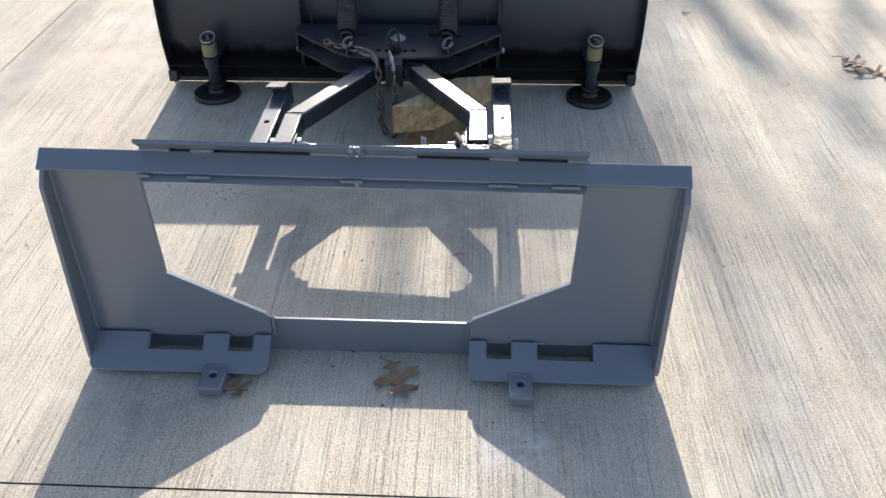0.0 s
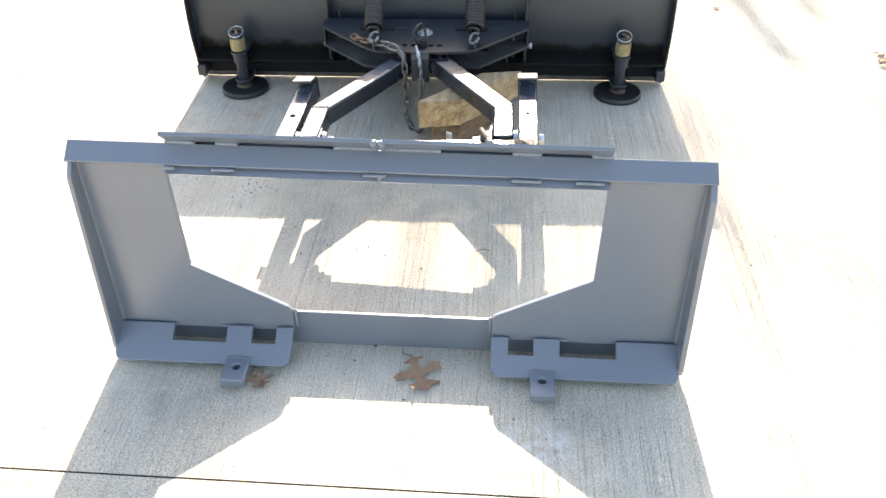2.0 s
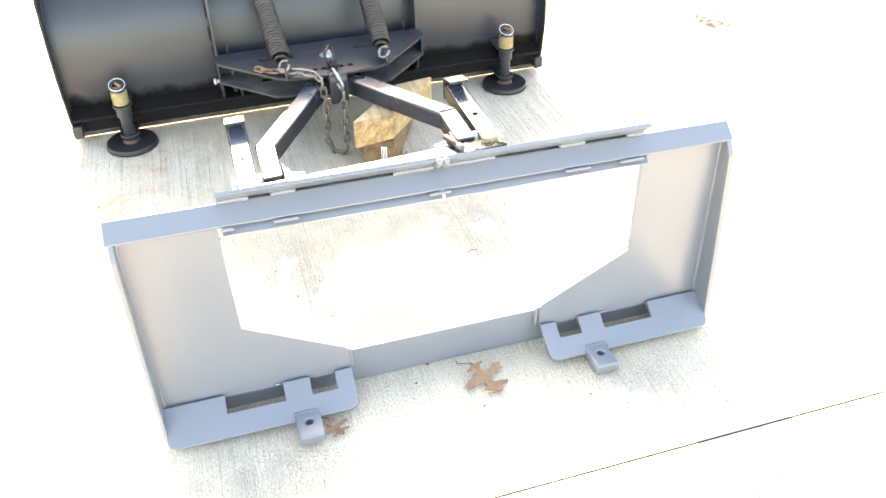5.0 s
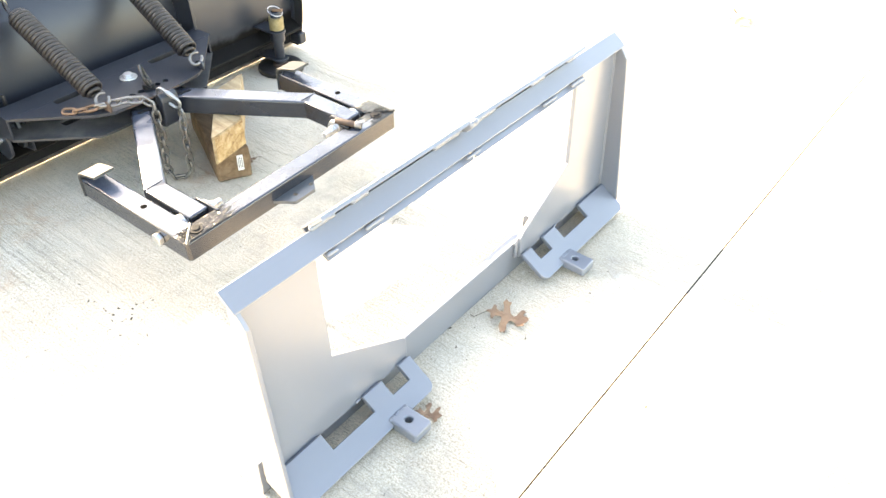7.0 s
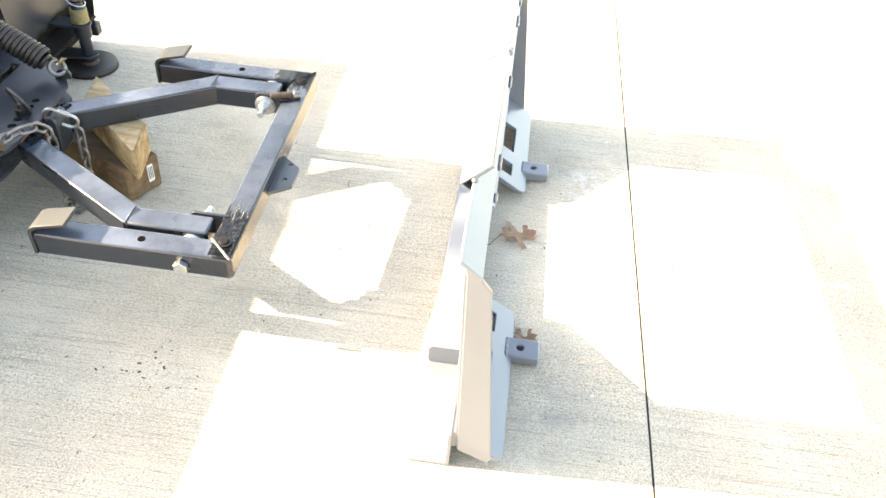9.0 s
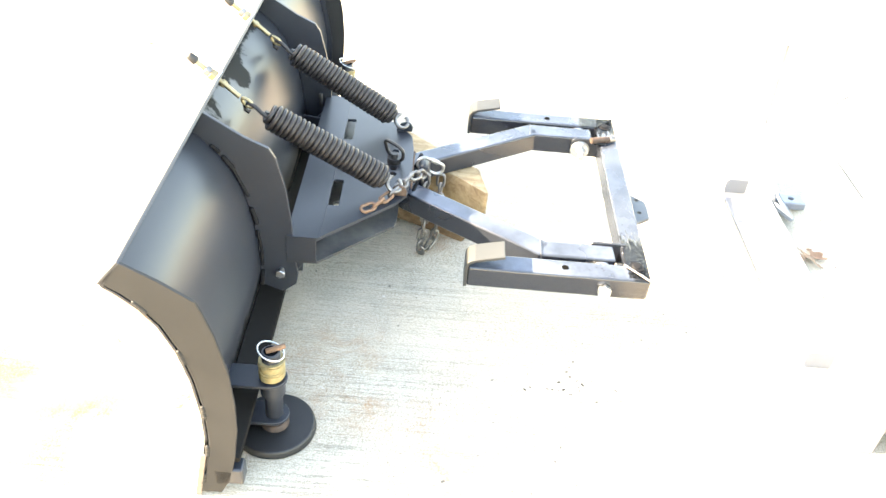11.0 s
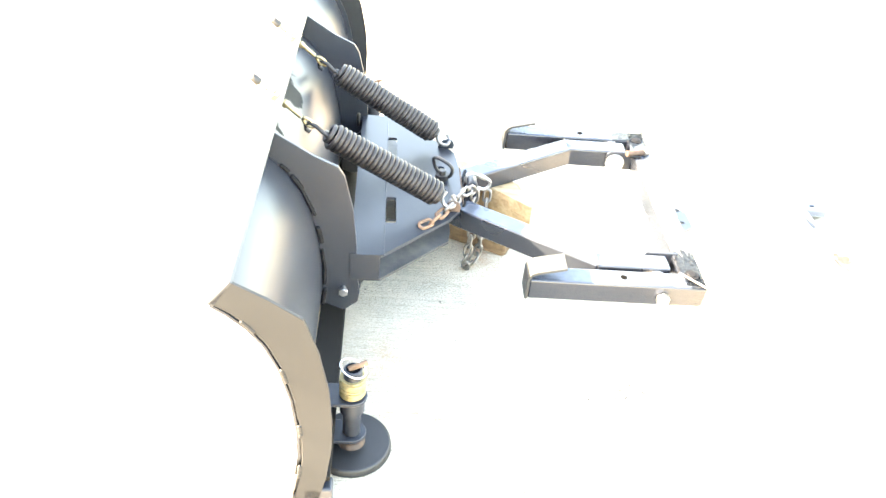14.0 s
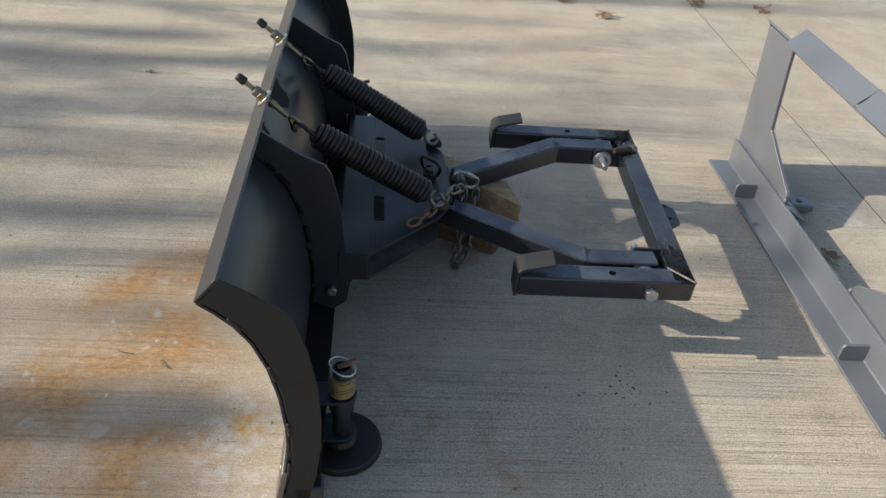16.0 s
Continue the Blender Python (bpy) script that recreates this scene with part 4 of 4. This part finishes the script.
LOW = Matrix.Translation((0.050, 0.900, 0.001)) @ Matrix.Rotation(radians(-26), 4, "Z")
low = block("timber_block", (0.092, 0.31, 0.088), LOW, DARKWOOD, "dark brown treated timber block lying on the concrete", 1)
bm = box((0.010, -0.0018, 0.026), (0.026, -0.0004, 0.072), 0)
bm.transform(LOW)
tag = part("paper_tag", bm, PAPER, low, "white paper tag stapled to the end")
for k in range(3):
    bm = box((0.0125 + k * 0.0045, -0.0026, 0.034), (0.0142 + k * 0.0045, -0.0016, 0.066), 0)
    bm.transform(LOW)
    part("print_bar", bm, INK, tag)
up = thing("timber_block", (0.05, 0.90, 0.090), "pale sawn pine block propping the push frame", "wood block")
bm = slab([(0.0, 0.0), (0.119, 0.0), (0.119, 0.079), (0.0, 0.082)], (-0.017, 0.874, 0.0905), (0.117, 0.024, 0), (0, 0, 1), -0.006, 0)
ends = [f for f in bm.faces if f.normal.y > 0.8]
ext = bmesh.ops.extrude_face_region(bm, geom=ends)
bmesh.ops.translate(bm, vec=(0.168, 0.186, 0.0), verts=[g for g in ext["geom"] if isinstance(g, bmesh.types.BMVert)])
bmesh.ops.delete(bm, geom=ends, context="FACES")
bmesh.ops.recalc_face_normals(bm, faces=bm.faces)
bevel(bm, 0.004, 2, 40)
bmesh.ops.subdivide_edges(bm, edges=[e for e in bm.edges if e.calc_length() > 0.05], cuts=2, use_grid_fill=True)
rnd = random.Random(2)
for v in bm.verts:
    v.co += Vector([rnd.uniform(-0.0012, 0.0012) for _ in range(3)])
part("timber", bm, SIDEWOOD, up)
bm = slab([(0.004, 0.004), (0.115, 0.004), (0.115, 0.076), (0.004, 0.078)], (-0.017, 0.8735, 0.0905), (0.117, 0.024, 0), (0, 0, 1), 0.0016, 0.0006)
part("sawn_end", bm, PINE, up, "pale sawn end grain")


# ---- leaves ----
LOBES = [(0.03, 0.02), (0.05, 0.10), (0.15, 0.12), (0.23, 0.16), (0.20, 0.20), (0.11, 0.23), (0.075, 0.31), (0.11, 0.37), (0.25, 0.38), (0.40, 0.34), (0.52, 0.40), (0.49, 0.45), (0.52, 0.51), (0.40, 0.53), (0.24, 0.51),
         (0.12, 0.55), (0.085, 0.63), (0.13, 0.69), (0.24, 0.73), (0.36, 0.79), (0.33, 0.84), (0.29, 0.90), (0.19, 0.86), (0.12, 0.86), (0.09, 0.93), (0.02, 1.0)]


def oak_leaf(m, size, seed, label):
    """A lobed, curled leaf with its stalk."""
    rnd = random.Random(seed)
    top = thing("oak_leaf", m.translation, label, "leaf", "fallen oak leaves")
    jit = [[1 + rnd.uniform(-0.08, 0.08) for _ in LOBES] for _ in range(2)]
    right = [(u * k, v + rnd.uniform(-0.02, 0.02)) for (u, v), k in zip(LOBES, jit[0])]
    left = [(-u * k, v + rnd.uniform(-0.02, 0.02)) for (u, v), k in zip(LOBES, jit[1])]
    bm = bmesh.new()
    vs = [bm.verts.new((u, v, 0)) for u, v in [(0, 0)] + right + left[::-1]]
    edges = [bm.edges.new((vs[i], vs[(i + 1) % len(vs)])) for i in range(len(vs))]
    bmesh.ops.triangle_fill(bm, use_beauty=True, edges=edges)
    bmesh.ops.subdivide_edges(bm, edges=bm.edges[:], cuts=2, smooth=0.0)
    bmesh.ops.triangulate(bm, faces=bm.faces[:])
    for v in bm.verts:
        u, w = v.co.x, v.co.y
        v.co.z = 0.30 * abs(u) ** 1.4 * (0.5 + math.sin(seed * 2.1 + w * 4 + (1.7 if u > 0 else 0))) + 0.07 * math.sin(w * 5 + seed) + 0.05 * noise.noise(Vector((u * 5, w * 5, seed)))
    low = min(v.co.z for v in bm.verts)
    for v in bm.verts:
        v.co.z -= low - 0.012
    for f in bm.faces:
        f.smooth = True
    mm = m @ Matrix.Diagonal((size, size, size, 1))
    bm.transform(mm)
    blade = part("blade", bm, LEAF, top)
    md = blade.modifiers.new("thick", "SOLIDIFY")
    md.thickness = 0.0006
    z0 = 0.05 - low
    rib = [mm @ Vector((0.0, t, 0.07 * math.sin(t * 5 + seed) - low + 0.022)) for t in (0.0, 0.2, 0.4, 0.6, 0.8)]
    part("midrib", sweep(rib, 0.0006, 6), LEAF, top)
    stem = [mm @ Vector((0.0, 0.02, z0)), mm @ Vector((0.02, -0.12, 0.08)), mm @ Vector((0.10, -0.26, 0.03)), mm @ Vector((0.05, -0.36, 0.03))]
    part("stem", sweep(stem, 0.0009, 6), BARK, top)


oak_leaf(pose(0.042, 0.066, 0.001, 0, 0, 206), 0.096, 1, "large curled brown oak leaf on the concrete by the plate")
oak_leaf(pose(-0.268, 0.016, 0.001, 0, 0, 205), 0.055, 2, "small brown leaf half under the pin tab")
for x, y, r, s, k in ((1.500, 1.625, 215, 0.09, 3), (1.530, 1.575, 170, 0.09, 4), (1.550, 1.535, 235, 0.085, 9), (2.165, 0.36, 40, 0.09, 14), (1.045, 2.03, 100, 0.03, 15), (2.01, 0.23, 80, 0.11, 5), (2.23, -0.58, 100, 0.09, 6), (2.27, -0.26, 95, 0.10, 7), (2.52, 1.39, 10, 0.12, 8), (0.155, 0.935, 60, 0.040, 10), (0.55, 0.82, 150, 0.05, 12)):
    oak_leaf(pose(x, y, 0.001, 0, 0, r), s, k, "dry curled brown oak leaf on the concrete")

# ---- litter on the slab ----
rnd = random.Random(5)
bm = bmesh.new()
spots = [(rnd.gauss(-0.457, 0.035), rnd.gauss(0.685, 0.04)) for _ in range(30)] + [(rnd.gauss(-0.09, 0.05), rnd.gauss(0.06, 0.02)) for _ in range(5)] + [(rnd.gauss(-0.18, 0.1), rnd.gauss(0.42, 0.05)) for _ in range(16)] + [(rnd.uniform(-1.3, 2.0), rnd.uniform(-0.8, 2.4)) for _ in range(70)]
for x, y in spots:
    r = rnd.uniform(0.0007, 0.0026)
    bmesh.ops.create_icosphere(bm, subdivisions=1, radius=r, matrix=Matrix.Translation((x, y, r * 0.4)) @ Matrix.Rotation(rnd.uniform(0, 6), 4, "Z") @ Matrix.Diagonal((rnd.uniform(0.8, 2.6), 1, 0.6, 1)))
grit = thing("leaf_litter", (0, 0, 0), "dark specks of grit and leaf crumbs on the concrete", "litter", kind="stuff")
part("crumbs", bm, BARK, grit)
for x, y, a in ((-0.88, 0.43, 128), (-0.40, 1.70, 75), (-0.44, 1.62, 40), (0.16, 0.44, 10)):
    tw = thing("twig", (x, y, 0), "thin dry twig on the concrete", "twig")
    c, sn = math.cos(radians(a)), math.sin(radians(a))
    part("stick", sweep([(x, y, 0.003), (x + 0.02 * c - 0.004 * sn, y + 0.02 * sn + 0.004 * c, 0.005), (x + 0.035 * c, y + 0.035 * sn, 0.002)], 0.0008, 6), BARK, tw)

# ---- grass in the far joint ----
bm = bmesh.new()
for _ in range(130):
    y = rnd.uniform(-1.0, 3.0)
    x = 2.56 + rnd.gauss(0, 0.008)
    h, a, b = rnd.uniform(0.015, 0.05), rnd.uniform(0, 6.3), rnd.uniform(0.2, 0.8)
    p = [Vector((x, y, -0.006)), Vector((x + 0.4 * h * b * math.cos(a), y + 0.4 * h * b * math.sin(a), h * 0.6)), Vector((x + h * b * math.cos(a), y + h * b * math.sin(a), h))]
    w = Vector((math.sin(a), -math.cos(a), 0)) * 0.0016
    v = [bm.verts.new(q) for q in (p[0] - w, p[0] + w, p[1] + w * 0.8, p[1] - w * 0.8, p[2])]
    bm.faces.new(v[:4])
    bm.faces.new((v[3], v[2], v[4]))
tufts = thing("joint_grass", (2.56, 1.0, -0.006), "thin yellow-green grass growing in a concrete joint", "grass", kind="stuff")
part("blades", bm, GRASS, tufts)


# ---- slender bare trees on the sunny side ----
def bare_tree(x, y, h, r, seed, taper=0.7, bend=0.045):
    """A slim leafless tree: bent trunk, upright limbs and twigs."""
    rnd = random.Random(seed)
    top = thing("bare_tree", (x, y, 0), "slender leafless tree beyond the drive", "tree", "bare trees")
    bms = []

    def limb(p, d, length, r0, depth, taper=0.75, wander=0.13):
        pts, q, v = [p], p.copy(), d.normalized()
        n = 8
        for _ in range(n):
            v = (v + Vector([rnd.uniform(-wander, wander) for _ in range(3)]) + Vector((0, 0, 0.10))).normalized()
            q = q + v * length / n
            pts.append(q.copy())
        bm = sweep(pts, r0, 7)
        bm.verts.ensure_lookup_table()
        for i, vert in enumerate(bm.verts):
            k = min(i // 7, n)
            vert.co = pts[k] + (vert.co - pts[k]) * (1 - taper * k / n)
        bms.append(bm)
        return pts

    trunk = limb(Vector((x, y, -0.03)), Vector((0, 0, 1)), h, r, 0, taper, bend)
    tb = bms.pop()
    for k in range(5):
        i = rnd.randint(3, 7)
        a = rnd.uniform(0, 6.28)
        pts = limb(trunk[i], Vector((math.cos(a) * 0.55, math.sin(a) * 0.55, 0.85)), h * rnd.uniform(0.16, 0.30), r * rnd.uniform(0.28, 0.5), 1)
        for _ in range(2):
            j = rnd.randint(2, 7)
            b = rnd.uniform(0, 6.28)
            limb(pts[j], Vector((math.cos(b) * 0.8, math.sin(b) * 0.8, 0.7)), h * rnd.uniform(0.06, 0.13), r * 0.15, 2)
    part("trunk", tb, BARK, top)
    part("branches", join(*bms), BARK, top)


for xs, ys, h, r, seed in ((1.18, 0.5, 9.0, 0.09, 3), (1.75, 0.2, 8.0, 0.07, 5), (0.52, 1.75, 8.5, 0.115, 8), (2.2, -1.2, 9.5, 0.09, 14), (-1.25, 0.35, 9.0, 0.06, 17), (-2.1, -0.5, 9.0, 0.09, 19), (0.92, -0.1, 7.5, 0.04, 21)):
    bare_tree(xs - 0.0905 * h, ys + 1.76 * h, h, r, seed)
bare_tree(-0.545 - 0.0905 * 6.5, 1.46 + 1.76 * 6.5, 6.5, 0.145, 11, 0.35, 0.004)
bare_tree(-0.72 - 0.0905 * 6.0, 1.45 + 1.76 * 6.0, 6.0, 0.06, 23, 0.45, 0.004)
bare_tree(0.02 - 0.0905 * 8.0, -0.02 + 1.76 * 8.0, 8.0, 0.058, 41, 0.35, 0.004)
bare_tree(0.27 - 0.0905 * 7.5, 0.05 + 1.76 * 7.5, 7.5, 0.052, 43, 0.35, 0.004)
bare_tree(0.80 - 0.0905 * 7.0, 2.15 + 1.76 * 7.0, 7.0, 0.05, 47, 0.4, 0.006)
bare_tree(0.42 - 0.0905 * 7.6, 2.00 + 1.76 * 7.6, 7.6, 0.06, 53, 0.4, 0.006)
bare_tree(0.14 - 0.0905 * 8.0, 1.66 + 1.76 * 8.0, 8.0, 0.06, 12, 0.4, 0.006)
bare_tree(1.19 - 0.0905 * 7.4, 1.45 + 1.76 * 7.4, 7.4, 0.095, 59, 0.35, 0.006)
bare_tree(1.42 - 0.0905 * 7.8, 1.90 + 1.76 * 7.8, 7.8, 0.075, 61, 0.35, 0.012)
